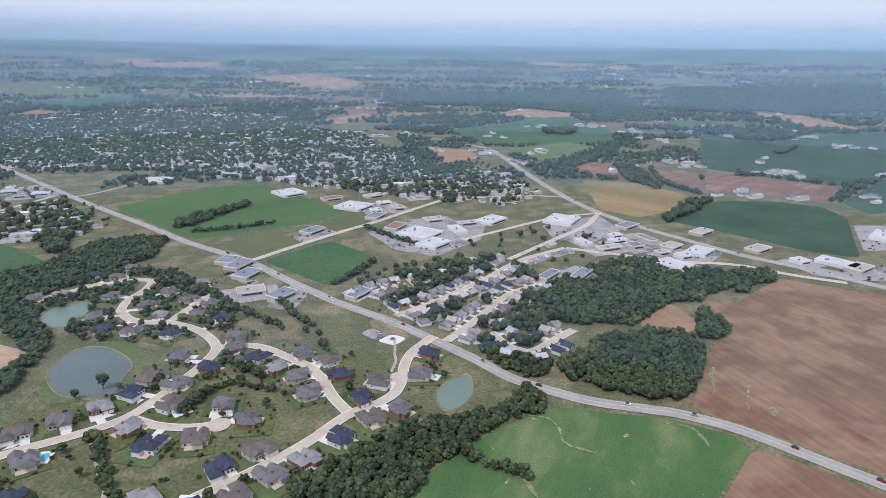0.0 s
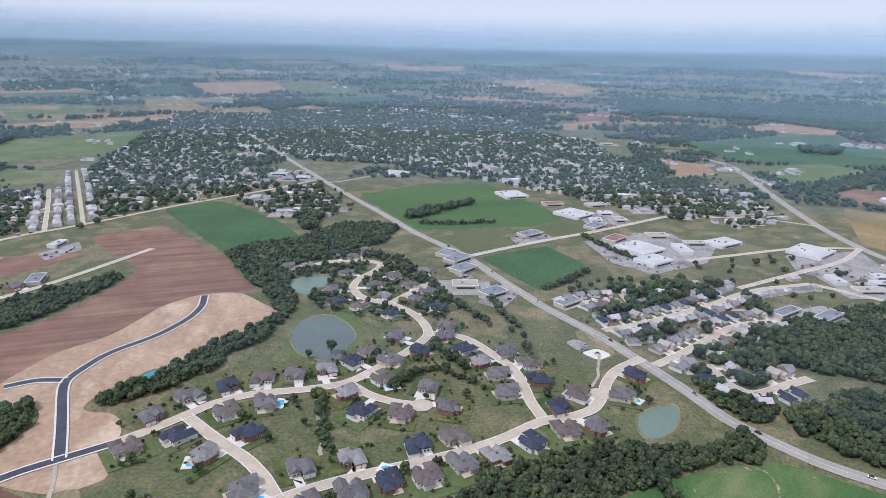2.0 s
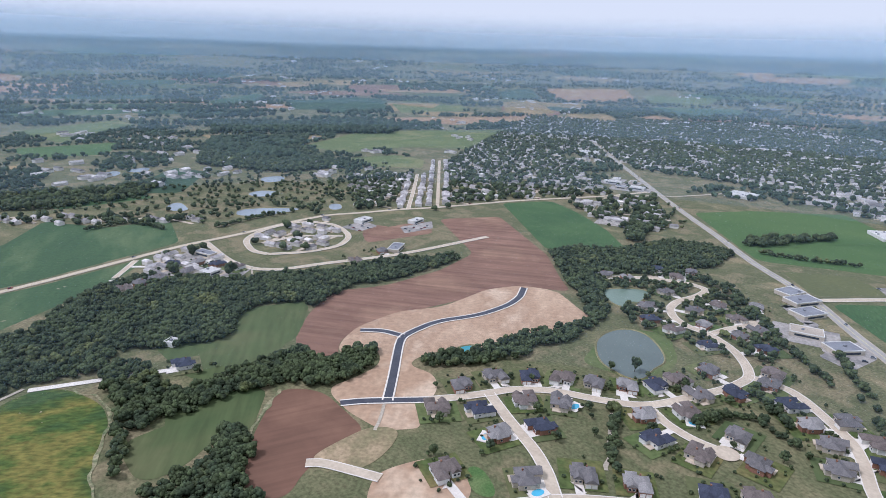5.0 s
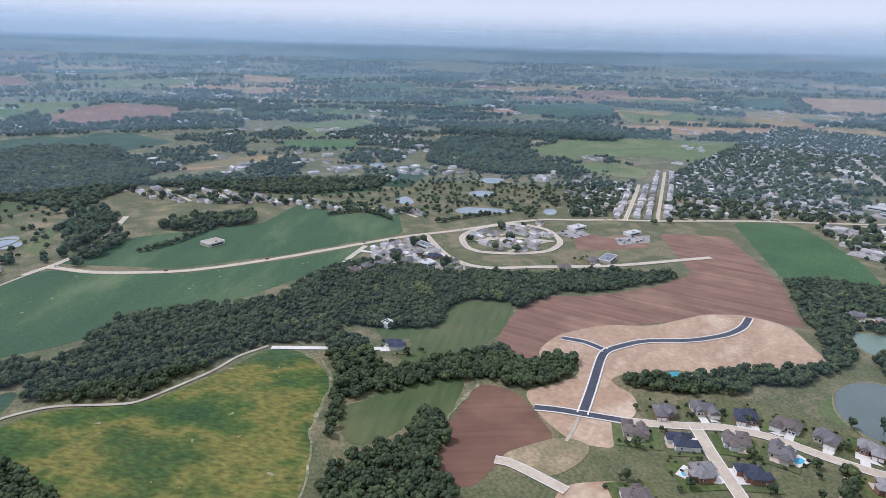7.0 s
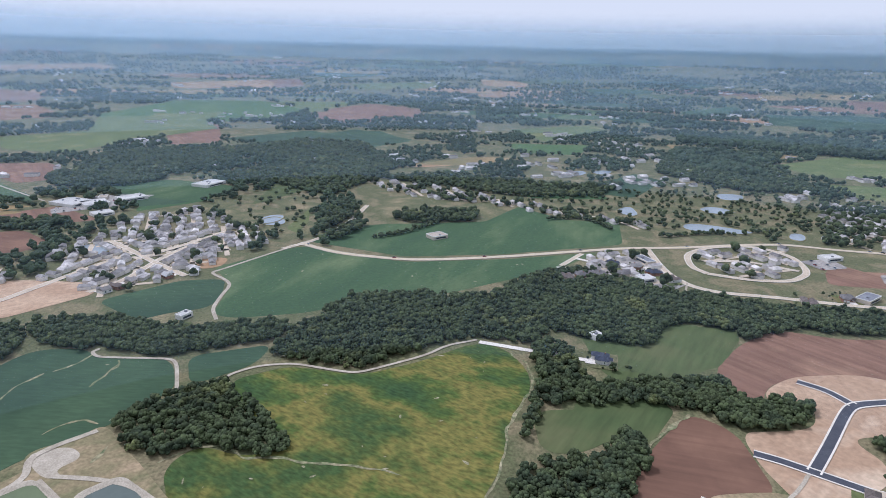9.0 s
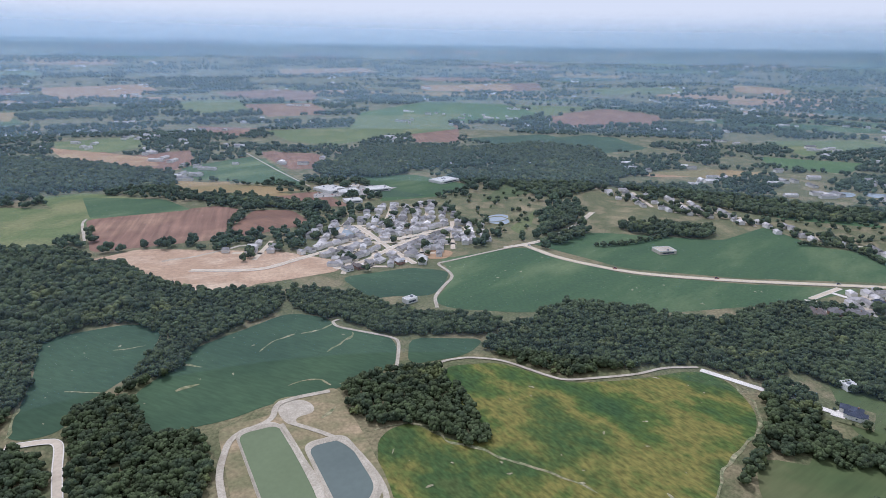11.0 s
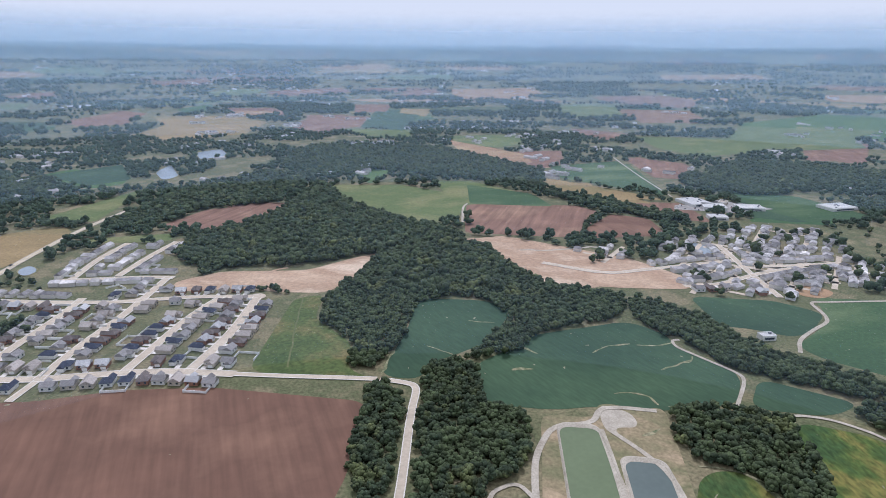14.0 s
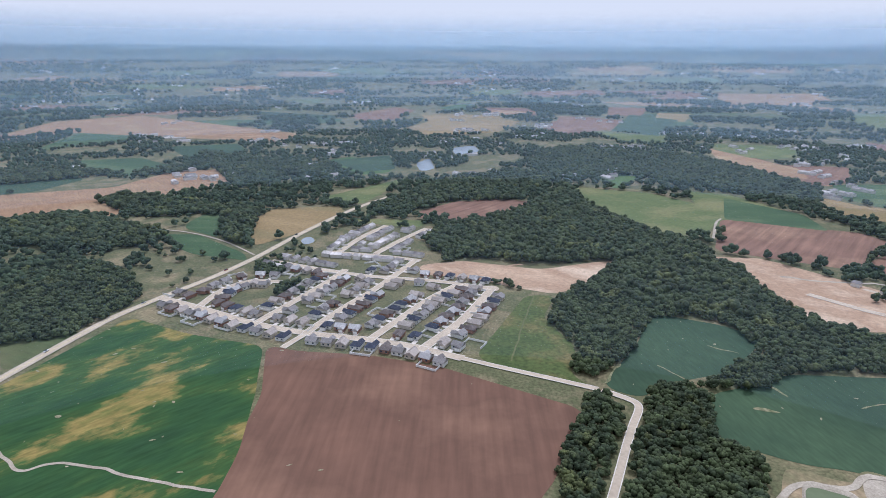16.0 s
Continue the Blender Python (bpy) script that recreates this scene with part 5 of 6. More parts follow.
def blocked(pts, margin=0.0):
    pts = np.asarray(pts, float)
    bad = np.zeros(len(pts), bool)
    for q in PONDS:
        bad |= inside(q, pts)
    a, b = SEGS[:, :2], SEGS[:, 2:4]
    for i in range(0, len(pts), 400):
        q = pts[i:i + 400, None, :]
        d = (b - a)[None]
        t = np.clip(((q - a[None]) * d).sum(-1) / ((d * d).sum(-1) + 1e-9), 0, 1)
        f = a[None] + d * t[..., None]
        bad[i:i + 400] |= (np.hypot(*(np.moveaxis(f - q, -1, 0))) < SEGS[None, :, 4] / 2 + 2.5 + margin).any(1)
    h = np.array([(x, y, r) for x, y, r in HOMES])
    for i in range(0, len(pts), 400):
        q = pts[i:i + 400]
        bad[i:i + 400] |= (np.hypot(q[:, None, 0] - h[None, :, 0], q[:, None, 1] - h[None, :, 1]) < h[None, :, 2] * 0.8 + margin).any(1)
    return bad


rng = np.random.default_rng(3)
roof_v, roof_f, wall_v, wall_f, tree_spots, lane_v, lane_f, lot_v, lot_f = ([] for _ in range(9))
for zi, z in enumerate(ZONES):
    z = np.array(z, float)
    lo, hi = z.min(0), z.max(0)
    th = radians(24)
    c, s = math.cos(th), math.sin(th)
    ext = np.hypot(*(hi - lo)) / 2
    gx, gy = np.meshgrid(np.arange(-ext, ext, 12.0 if zi in (5, 12, 13) else 16.0), np.arange(-ext, ext, 18.0 if zi in (5, 12, 13) else 27.0))
    g = np.stack([gx.ravel(), gy.ravel()], 1) + rng.uniform(-3, 3, (gx.size, 2))
    g = g @ np.array([[c, s], [-s, c]]) + (lo + hi) / 2
    g = g[inside(z, g)]
    g = g[~blocked(g, 2 if zi in (5, 12, 13) else 5)]
    g = g[rng.random(len(g)) < 0.8]
    # streets between every second row of roofs
    for off in np.arange(-ext, ext, 54.0):
        for along, across in ((np.array((c, s)), np.array((-s, c))), (np.array((-s, c)), np.array((c, s)))):
            if abs(along[0] - c) > 1e-6 and int(off / 54) % 2:
                continue
            run = (lo + hi) / 2 + across * (off + 13.5) + along[None] * np.arange(-ext, ext, 18.0)[:, None]
            ok = inside(z, run)
            for a0, a1, good in zip(run[:-1], run[1:], ok[:-1] & ok[1:]):
                if good:
                    n = len(lane_v)
                    lane_v += [(*(q + across * w), gz(*q) + 0.42) for q in (a0, a1) for w in (-2.8, 2.8)]
                    lane_f.append((n, n + 1, n + 3, n + 2))
    # paved lots with larger halls, thickest in the town's middle
    halls = rng.uniform(lo, hi, (int((hi - lo).prod() / 12000), 2)) if zi in (0, 2, 4) else np.zeros((0, 2))
    halls = halls[inside(z, halls)]
    halls = halls[~blocked(halls, 16)] if len(halls) else halls
    for x, y in halls:
        n, L, W = len(lot_v), rng.uniform(16, 30), rng.uniform(12, 20)
        lot_v += [(x + c * px - s * py, y + s * px + c * py, gz(x, y) + 0.46) for px, py in ((-L, -W), (L, -W), (L, W), (-L, W))]
        lot_f.append((n, n + 1, n + 2, n + 3))
    for x, y, th, big in [(x, y, th, 0) for x, y in g] + [(x, y, th, 1) for x, y in halls] + [(*q, 0) for q in (FAR_HOMES if zi == 0 else [])]:
        L, W, h, rise = rng.uniform(8, 14), rng.uniform(6.5, 9), rng.uniform(3, 4.5), rng.uniform(1.6, 2.6)
        if big:
            L, W, h, rise = rng.uniform(18, 34), rng.uniform(12, 20), rng.uniform(4, 7), 0.8
        ang = th + (0 if rng.random() < 0.7 else math.pi / 2) + rng.uniform(-0.1, 0.1)
        ca, sa = math.cos(ang), math.sin(ang)
        zz = gz(x, y)

        def at(px, py, pz):
            return (x + ca * px - sa * py, y + sa * px + ca * py, zz + pz)
        n = len(wall_v)
        wall_v += [at(sx * L / 2, sy * W / 2, pz) for pz in (0, h) for sx, sy in ((-1, -1), (1, -1), (1, 1), (-1, 1))]
        wall_f += [(n + i, n + (i + 1) % 4, n + 4 + (i + 1) % 4, n + 4 + i) for i in range(4)]
        n = len(roof_v)
        roof_v += [at(sx * (L / 2 + 0.4), sy * (W / 2 + 0.4), h) for sx, sy in ((-1, -1), (1, -1), (1, 1), (-1, 1))] + [at(-L / 2 + 1, 0, h + rise), at(L / 2 - 1, 0, h + rise)]
        roof_f += [(n, n + 1, n + 5, n + 4), (n + 1, n + 2, n + 5), (n + 2, n + 3, n + 4, n + 5), (n + 3, n, n + 4)]
    area = (hi - lo).prod()
    k = int(min(19000, area / (140 if zi < 5 else 85 if zi == 10 else 900 if zi in (5, 7, 8, 9, 12, 13) else 260)))
    t = rng.uniform(lo, hi, (k, 2))
    t = t[inside(z, t)]
    t = t[~blocked(t, 2)]
    for x, y in halls:
        t = t[np.hypot(t[:, 0] - x, t[:, 1] - y) > 22]
    tree_spots.append(t)
town_roof = material("town_shingles", [srgb(192, 188, 184), srgb(138, 134, 132), srgb(210, 204, 198)], 0.02, fine=0.3, fine_amount=0.2, island=0.5)
town_wall = material("town_siding", [srgb(226, 222, 216), srgb(206, 200, 192)], 0.02, fine_amount=0.1, island=0.12)
town = tagged(mesh_object("town_houses", wall_v, wall_f, town_wall), "many pale houses of a small town among trees", "houses", kind="stuff")
mesh_object("roofs", roof_v, roof_f, town_roof, parent=town)
tagged(mesh_object("town_streets", lane_v, lane_f, concrete), "grid of pale streets between town houses", "road", kind="structure")

tagged(mesh_object("town_lots", lot_v, lot_f, paved), "pale paved lots round larger town buildings", "ground", kind="structure")

# Farmsteads of the far country: a house and a few sheds each.
farm_v, farm_f, shed_v, shed_f = [], [], [], []
g = np.random.default_rng(31)
for _ in range(420):
    a, r = g.uniform(-0.75, 3.75), 1150 + 3300 * g.random() ** 1.3
    cx, cy = -math.sin(a) * r, math.cos(a) * r
    if any(inside(np.array(z), [(cx, cy)])[0] for z in ZONES) or blocked([(cx, cy)], 12)[0]:
        continue
    for _ in range(g.integers(2, 7)):
        x, y, ang = cx + g.normal(0, 26), cy + g.normal(0, 26), g.choice((0.4, 1.97)) + g.uniform(-0.1, 0.1)
        L, W, h, rise, z0 = g.uniform(10, 26), g.uniform(8, 14), g.uniform(3.5, 5.5), g.uniform(1.5, 3), gz(x, y)
        ca, sa = math.cos(ang), math.sin(ang)
        n = len(farm_v)
        farm_v += [(x + ca * px * L / 2 - sa * py * W / 2, y + sa * px * L / 2 + ca * py * W / 2, z0 + pz) for pz in (0, h) for px, py in ((-1, -1), (1, -1), (1, 1), (-1, 1))]
        farm_f += [(n + i, n + (i + 1) % 4, n + 4 + (i + 1) % 4, n + 4 + i) for i in range(4)]
        n = len(shed_v)
        shed_v += [(x + ca * px * (L / 2 + 0.4) - sa * py * (W / 2 + 0.4), y + sa * px * (L / 2 + 0.4) + ca * py * (W / 2 + 0.4), z0 + pz) for px, py, pz in ((-1, -1, h), (1, -1, h), (1, 1, h), (-1, 1, h), (-1, 0, h + rise), (1, 0, h + rise))]
        shed_f += [(n, n + 1, n + 5, n + 4), (n + 1, n + 2, n + 5), (n + 2, n + 3, n + 4, n + 5), (n + 3, n, n + 4)]
farms = tagged(mesh_object("farmsteads", farm_v, farm_f, town_wall), "pale farmhouses and sheds scattered over far country", "buildings", kind="stuff")
mesh_object("roofs", shed_v, shed_f, town_roof, parent=farms)

# ---- trees ----
def ico():
    bm = bmesh.new()
    bmesh.ops.create_icosphere(bm, subdivisions=1, radius=1.0)
    v = np.array([q.co[:] for q in bm.verts])
    f = np.array([[q.index for q in p.verts] for p in bm.faces])
    bm.free()
    return v, f


ICO_V, ICO_F = ico()


def crown_model(clumps, seed):
    """A crown of uneven clumps, about 1 wide and 1 high, from z = 0.25 up."""
    g = np.random.default_rng(seed)
    vs, fs = [], []
    for k in range(clumps):
        if k == 0:
            c, s = np.array((0, 0, 0.62)), 0.34 if clumps > 4 else 0.42
        else:
            a, e = 2.4 * k + g.uniform(-0.4, 0.4), g.uniform(-0.35, 1.2)
            c = np.array((0.32 * math.cos(a) * math.cos(e), 0.32 * math.sin(a) * math.cos(e), 0.62 + 0.3 * math.sin(e)))
            s = g.uniform(0.15, 0.26) if clumps > 6 else g.uniform(0.22, 0.32)
        v = ICO_V * g.uniform(0.72, 1.25, (len(ICO_V), 1)) * s * np.array((1, 1, 0.85)) + c
        fs.append(ICO_F + sum(len(q) for q in vs))
        vs.append(v)
    return np.vstack(vs), np.vstack(fs)


CROWNS = {n: [crown_model(n, 10 * n + i) for i in range(5)] for n in (1, 3, 6, 13)}


def crowns(name, spots, size, mat, label, levels=((480, 13), (900, 6), (1700, 3), (9e9, 1))):
    """Many crowns in one mesh: finer where the camera is nearer."""
    g = np.random.default_rng(len(spots))
    spots = np.asarray(spots, float)
    if len(spots) == 0:
        return None
    r = np.hypot(spots[:, 0], spots[:, 1])
    vs, fs, n, lo = [], [], 0, 0
    for far, clumps in levels:
        pick = spots[(r >= lo) & (r < far)]
        lo = far
        for i, (mv, mf) in enumerate(CROWNS[clumps]):
            q = pick[i::5]
            if len(q) == 0:
                continue
            s = g.uniform(0.7, 1.3, len(q)) * size
            hgt = s * g.uniform(0.85, 1.25, len(q))
            a = g.uniform(0, 6.28, len(q))
            z = HILL * (np.maximum(0, (np.hypot(q[:, 0], q[:, 1]) - FLAT) / (EDGE - FLAT))) ** 1.7
            c, sn = np.cos(a)[:, None], np.sin(a)[:, None]
            x = q[:, :1] + (c * mv[None, :, 0] - sn * mv[None, :, 1]) * s[:, None]
            y = q[:, 1:] + (sn * mv[None, :, 0] + c * mv[None, :, 1]) * s[:, None]
            zz = z[:, None] + (mv[None, :, 2] - 0.2) * hgt[:, None]
            vs.append(np.stack([x, y, zz], -1).reshape(-1, 3))
            fs.append((mf[None] + (n + np.arange(len(q)) * len(mv))[:, None, None]).reshape(-1, 3))
            n += len(q) * len(mv)
    ob = big_mesh(name, np.vstack(vs), np.vstack(fs), mat)
    return tagged(ob, label, "trees", kind="stuff")


def scatter(poly, gap, g):
    p = np.asarray(poly, float)
    lo, hi = p.min(0), p.max(0)
    gx, gy = np.meshgrid(np.arange(lo[0], hi[0], gap), np.arange(lo[1], hi[1], gap))
    q = np.stack([gx.ravel(), gy.ravel()], 1) + g.uniform(-0.45, 0.45, (gx.size, 2)) * gap
    return q[inside(p, q)]


WOODS = [
    [(80, 402), (96, 429), (123, 454), (167, 477), (207, 471), (198, 423), (176, 381), (151, 362), (112, 371), (89, 392)],
    [(28, 467), (78, 458), (88, 410), (56, 385), (30, 417)],
    [(69, 631), (120, 590), (161, 645), (219, 673), (269, 634), (303, 628), (295, 597), (236, 535), (217, 548), (158, 480), (102, 486), (76, 557)],
    [(230, 524), (237, 509), (245, 479), (213, 452), (207, 473)],
    [(288, 622), (356, 638), (347, 607), (292, 565), (279, 572)],
    [(-84, 265), (-54, 302), (-17, 333), (22, 343), (55, 376), (69, 369), (63, 349), (32, 334), (11, 309), (-11, 285), (-30, 254), (-39, 236), (-92, 234)],
    [(306, 862), (397, 975), (443, 999), (369, 899), (301, 822)],
    [(347, 1322), (388, 1257), (363, 1038), (332, 1135)],
    [(236, 1314), (314, 1396), (377, 1560), (427, 1535), (248, 1247)],
    [(290, 1942), (391, 1923), (352, 1808), (273, 1827)],
    [(841, 1882), (1020, 1806), (859, 1708), (795, 1773)],
    [(1167, 3433), (2165, 3181), (2032, 2708), (1413, 2531), (1255, 2733), (897, 2605)],
    [(-343, 3324), (907, 3363), (779, 2253), (580, 2443), (262, 2801), (-246, 2875)],
    [(-89, 1224), (-27, 1228), (43, 1300), (52, 1234), (7, 1158)],
    [(-334, 237), (-343, 275), (-325, 299), (-328, 334), (-319, 387), (-324, 435), (-399, 475), (-482, 540), (-424, 626), (-426, 698), (-343, 736), (-329, 647), (-353, 581), (-386, 538), (-349, 478), (-307, 435), (-293, 379), (-302, 312), (-302, 283), (-317, 253)],
    [(-611, 138), (-554, 202), (-545, 263), (-553, 296), (-547, 369), (-517, 437), (-502, 424), (-510, 343), (-497, 263), (-469, 228), (-486, 229), (-507, 183), (-446, 139), (-482, 101)],
    [(-377, 70), (-397, 116), (-399, 158), (-409, 180), (-365, 187), (-377, 207), (-373, 232), (-356, 224), (-350, 199), (-345, 175), (-365, 146), (-373, 120), (-366, 67)],
    [(-318, 79), (-334, 98), (-323, 110), (-271, 87), (-295, 69)],
    [(-458, 657), (-504, 743), (-467, 732), (-431, 663)],
    [(-363, 785), (-306, 920), (-299, 889), (-344, 773)],
    [(-1586, 500), (-1546, 610), (-1445, 695), (-1321, 559), (-1207, 582), (-1288, 454), (-1393, 435)],
    [(-1938, 619), (-1853, 875), (-1868, 1115), (-1637, 1142), (-1506, 978), (-1602, 810), (-1729, 549)],
    [(-404, -151), (-450, -150), (-494, -125), (-540, -114), (-548, -52), (-542, 13), (-615, 68), (-644, 115), (-609, 157), (-577, 196), (-570, 240), (-528, 328), (-523, 418), (-503, 425), (-496, 336), (-507, 258), (-465, 220), (-500, 224), (-499, 175), (-453, 145), (-453, 122), (-480, 65), (-452, 55), (-452, -7), (-413, -57), (-392, -78), (-400, -103)],
    [(-310, -214), (-330, -209), (-352, -192), (-372, -170), (-352, -157), (-336, -130), (-310, -106), (-297, -105), (-290, -124), (-300, -150), (-283, -172), (-295, -199)],
    [(-438, -341), (-439, -233), (-465, -200), (-471, -156), (-440, -151), (-421, -183), (-403, -216), (-403, -271), (-415, -326)],
    [(-452, 43), (-463, 77), (-423, 84), (-381, 85), (-389, 140), (-406, 162), (-397, 176), (-374, 163), (-373, 135), (-359, 81), (-366, 59), (-327, 40), (-304, 36), (-328, 33), (-375, 53)],
    [(-294, 34), (-304, 55), (-315, 83), (-329, 97), (-320, 109), (-304, 106), (-284, 91), (-258, 92), (-235, 88), (-236, 13)],
    [(-374, 143), (-359, 170), (-359, 228), (-375, 232), (-375, 216), (-368, 193), (-391, 161)],
    [(-801, -209), (-934, -190), (-789, -147), (-713, -154), (-711, -187)],
    [(-820, -114), (-868, -96), (-874, 1), (-827, 9), (-802, -74)],
    [(-1065, -475), (-1182, -387), (-1329, -265), (-1090, -180), (-951, -228), (-1028, -339)],
    [(-1042, -751), (-1160, -618), (-1060, -539), (-968, -564), (-940, -682)],
    [(-1114, -204), (-1155, -42), (-1092, 164), (-1127, 275), (-1002, 209), (-991, 57), (-1072, -88)],
    [(-1371, -579), (-1575, -425), (-1544, -279), (-1204, -154), (-1186, -345)],
    [(-1596, 501), (-1579, 764), (-1350, 632), (-1102, 618), (-1091, 475), (-1254, 363)],
    [(-144, -783), (-204, -790), (-284, -843), (-350, -812), (-437, -657), (-409, -492), (-401, -448), (-413, -410), (-451, -368), (-402, -328), (-350, -348), (-303, -341), (-292, -369), (-326, -386), (-328, -438), (-279, -472), (-234, -418), (-181, -360), (-161, -382), (-183, -418), (-177, -481), (-221, -536), (-259, -581), (-301, -597), (-287, -626), (-225, -618), (-170, -679), (-108, -629)],
    [(-212, -353), (-241, -346), (-240, -328), (-222, -302), (-212, -283), (-233, -264), (-213, -227), (-196, -215), (-178, -217), (-145, -188), (-119, -217), (-160, -280), (-196, -331)],
    [(-166, -355), (-181, -332), (-155, -286), (-114, -223), (-97, -243), (-135, -308), (-149, -326)],
    [(-282, -364), (-309, -375), (-310, -348), (-284, -332), (-255, -337), (-238, -343)],
    [(-451, -368), (-464, -308), (-453, -240), (-448, -211), (-469, -170), (-474, -148), (-436, -147), (-421, -192), (-400, -231), (-413, -285), (-409, -327)],
    [(-1085, -737), (-1314, -795), (-1375, -548), (-1232, -488), (-1093, -544), (-985, -591)],
    [(-1135, -343), (-1318, -226), (-1257, -144), (-1104, -183), (-1059, -291)],
    [(-720, -714), (-727, -644), (-766, -517), (-714, -521), (-691, -636)],
    [(-450, -651), (-485, -675), (-498, -705), (-475, -699)],
    [(-573, -1482), (-817, -1296), (-824, -911), (-713, -789), (-649, -928), (-566, -1093), (-424, -1093), (-397, -1270)],
    [(-100, -690), (-122, -788), (-239, -814), (-414, -1054), (-378, -843), (-411, -662), (-416, -539), (-370, -420), (-314, -466), (-267, -461), (-268, -530), (-313, -612), (-216, -618), (-127, -653)],
    [(375, -626), (340, -734), (242, -688), (197, -627), (184, -558), (208, -506), (306, -494)],
    [(-152, -1045), (-343, -1182), (-433, -1107), (-267, -913), (-190, -937), (-84, -862), (-45, -886)],
    [(88, -635), (87, -678), (63, -688), (51, -641), (69, -614)],
    [(62, -566), (62, -597), (40, -601), (32, -561), (48, -549)],
    [(380, -1028), (322, -1061), (145, -934), (106, -946), (105, -728), (135, -756), (164, -903), (279, -905)],
    [(273, -858), (204, -805), (230, -748), (354, -769), (488, -893), (371, -936)],
    [(686, -1294), (544, -1333), (310, -1235), (224, -1351), (324, -1299), (497, -1208), (616, -1152)],
    [(313, -1524), (60, -1326), (-10, -1315), (13, -1132), (77, -1199), (165, -1081)],
]
rng = np.random.default_rng(9)
for w in WOODS:
    p = wobbled(softened(w, 16.0), 8, 30)
    d = float(np.hypot(p[:, 0], p[:, 1]).mean())
    gap = 4.9 if d < 700 else 7.5 if d < 1500 else 13.0
    q = scatter(p, gap, rng)
    if len(q):
        q = q[~blocked(q, 1.0)]
        for name, site in FIELDS:
            if name == "building_site":
                q = q[~inside(site, q)]
    crowns("woodland", q, gap * 1.38, leaves if d < 1500 else far_leaves, "dense dark green broadleaf woodland with uneven crowns")
crowns("town_trees", np.vstack(tree_spots), 10.0, leaves, "dark green shade trees between town houses", levels=((700, 6), (1000, 3), (9e9, 1)))

# Tree rows and scattered trees.
ROWS_OF_TREES = [
    [(-288, 604), (-223, 542), (-184, 506), (-135, 469)],
    [(-168, 340), (-160, 366), (-150, 381), (-130, 374), (-118, 369)],
    [(-211, 316), (-190, 288), (-172, 264)],
    [(-156, 530), (-129, 491), (-115, 476)],
    [(-185, 417), (-163, 410), (-127, 386)],
    [(11, 302), (29, 290), (48, 281)],
    [(-355, 770), (-331, 846), (-300, 899)],
    [(-326, 753), (-275, 774), (-232, 804)],
    [(-113, 573), (-91, 616), (-80, 650)],
    [(-116, 796), (-80, 749), (-22, 699)],
    [(412, 1258), (387, 1112), (423, 1019)],
    [(896, 1604), (786, 1474), (796, 1519)],
    [(-726, -122), (-752, -84), (-840, -30)],
    [(-847, 106), (-866, 158), (-806, 187)],
    [(-780, 242), (-814, 346), (-823, 415)],
    [(-1051, 1020), (-1126, 1154), (-1197, 1342)],
    [(-566, -546), (-611, -584), (-675, -615)],
    [(-697, -771), (-690, -684), (-712, -631)],
    [(-152, -569), (-166, -558), (-173, -542)],
]
for w in ROWS_OF_TREES:
    p = rounded(w, 2, closed=False)
    d = np.hypot(*np.diff(p, axis=0).T)
    s = np.arange(0, d.sum(), 4.5)
    at = np.r_[0, np.cumsum(d)]
    q = np.stack([np.interp(s, at, p[:, 0]), np.interp(s, at, p[:, 1])], 1) + rng.uniform(-2.2, 2.2, (len(s), 2))
    crowns("tree_row", q[~blocked(q, 1.0)], 6.5 if np.hypot(*p.mean(0)) < 900 else 9.0, leaves, "row of dark green bushes and trees along a boundary")
SPARSE = [
    (300, [(-990, 38), (-1075, 263), (-1070, 518), (-819, 445), (-773, 384), (-824, 246)]),
    (260, [(-956, 458), (-1110, 720), (-809, 553), (-804, 438)]),
    (500, [(-1269, 393), (-1069, 595), (-786, 456), (-797, 293), (-900, 268)]),
    (700, [(-823, -335), (-876, -259), (-735, -200), (-699, -223)]),
    (600, [(-857, -394), (-1039, -312), (-883, -223), (-725, -242), (-765, -309)]),
    (500, [(224, -725), (128, -710), (127, -632), (173, -592)]),
    (400, [(52, -719), (-1, -699), (0, -629), (60, -639)]),
    (500, [(-757, 1016), (-544, 942), (-442, 780), (-468, 679), (-535, 699)]),
    (450, [(-112, 1289), (83, 1378), (106, 1069), (-12, 973)]),
    (700, [(5, 723), (137, 870), (209, 709), (114, 624)]),
    (900, [(209, 709), (324, 692), (306, 651), (208, 656)]),
    (55, [(-418, 549), (-357, 613), (-272, 592), (-199, 528), (-177, 465), (-220, 443), (-268, 447), (-289, 442), (-384, 494)]),
    (140, [(-136, 500), (-95, 468), (-86, 420), (-113, 441)]),
    (90, [(30, 502), (105, 504), (101, 458), (48, 432), (14, 456)]),
    (120, [(-112, 598), (-44, 636), (55, 640), (55, 502), (-37, 525)]),
]
loose = []
for area, z in SPARSE:
    q = scatter(np.array(z, float), math.sqrt(area), rng)
    q = q[rng.random(len(q)) < 0.75]
    loose.append(q[~blocked(q, 2.0)])
crowns("scattered_trees", np.vstack(loose), 7.0, leaves, "scattered dark green trees on mown grass")

# Tree belts of the far country.
OPEN_LAND = TRACED + [np.array(z) for z in ZONES] + [np.array(z) for _, z in SPARSE] + [np.array(z) for _, z in SHOPS]


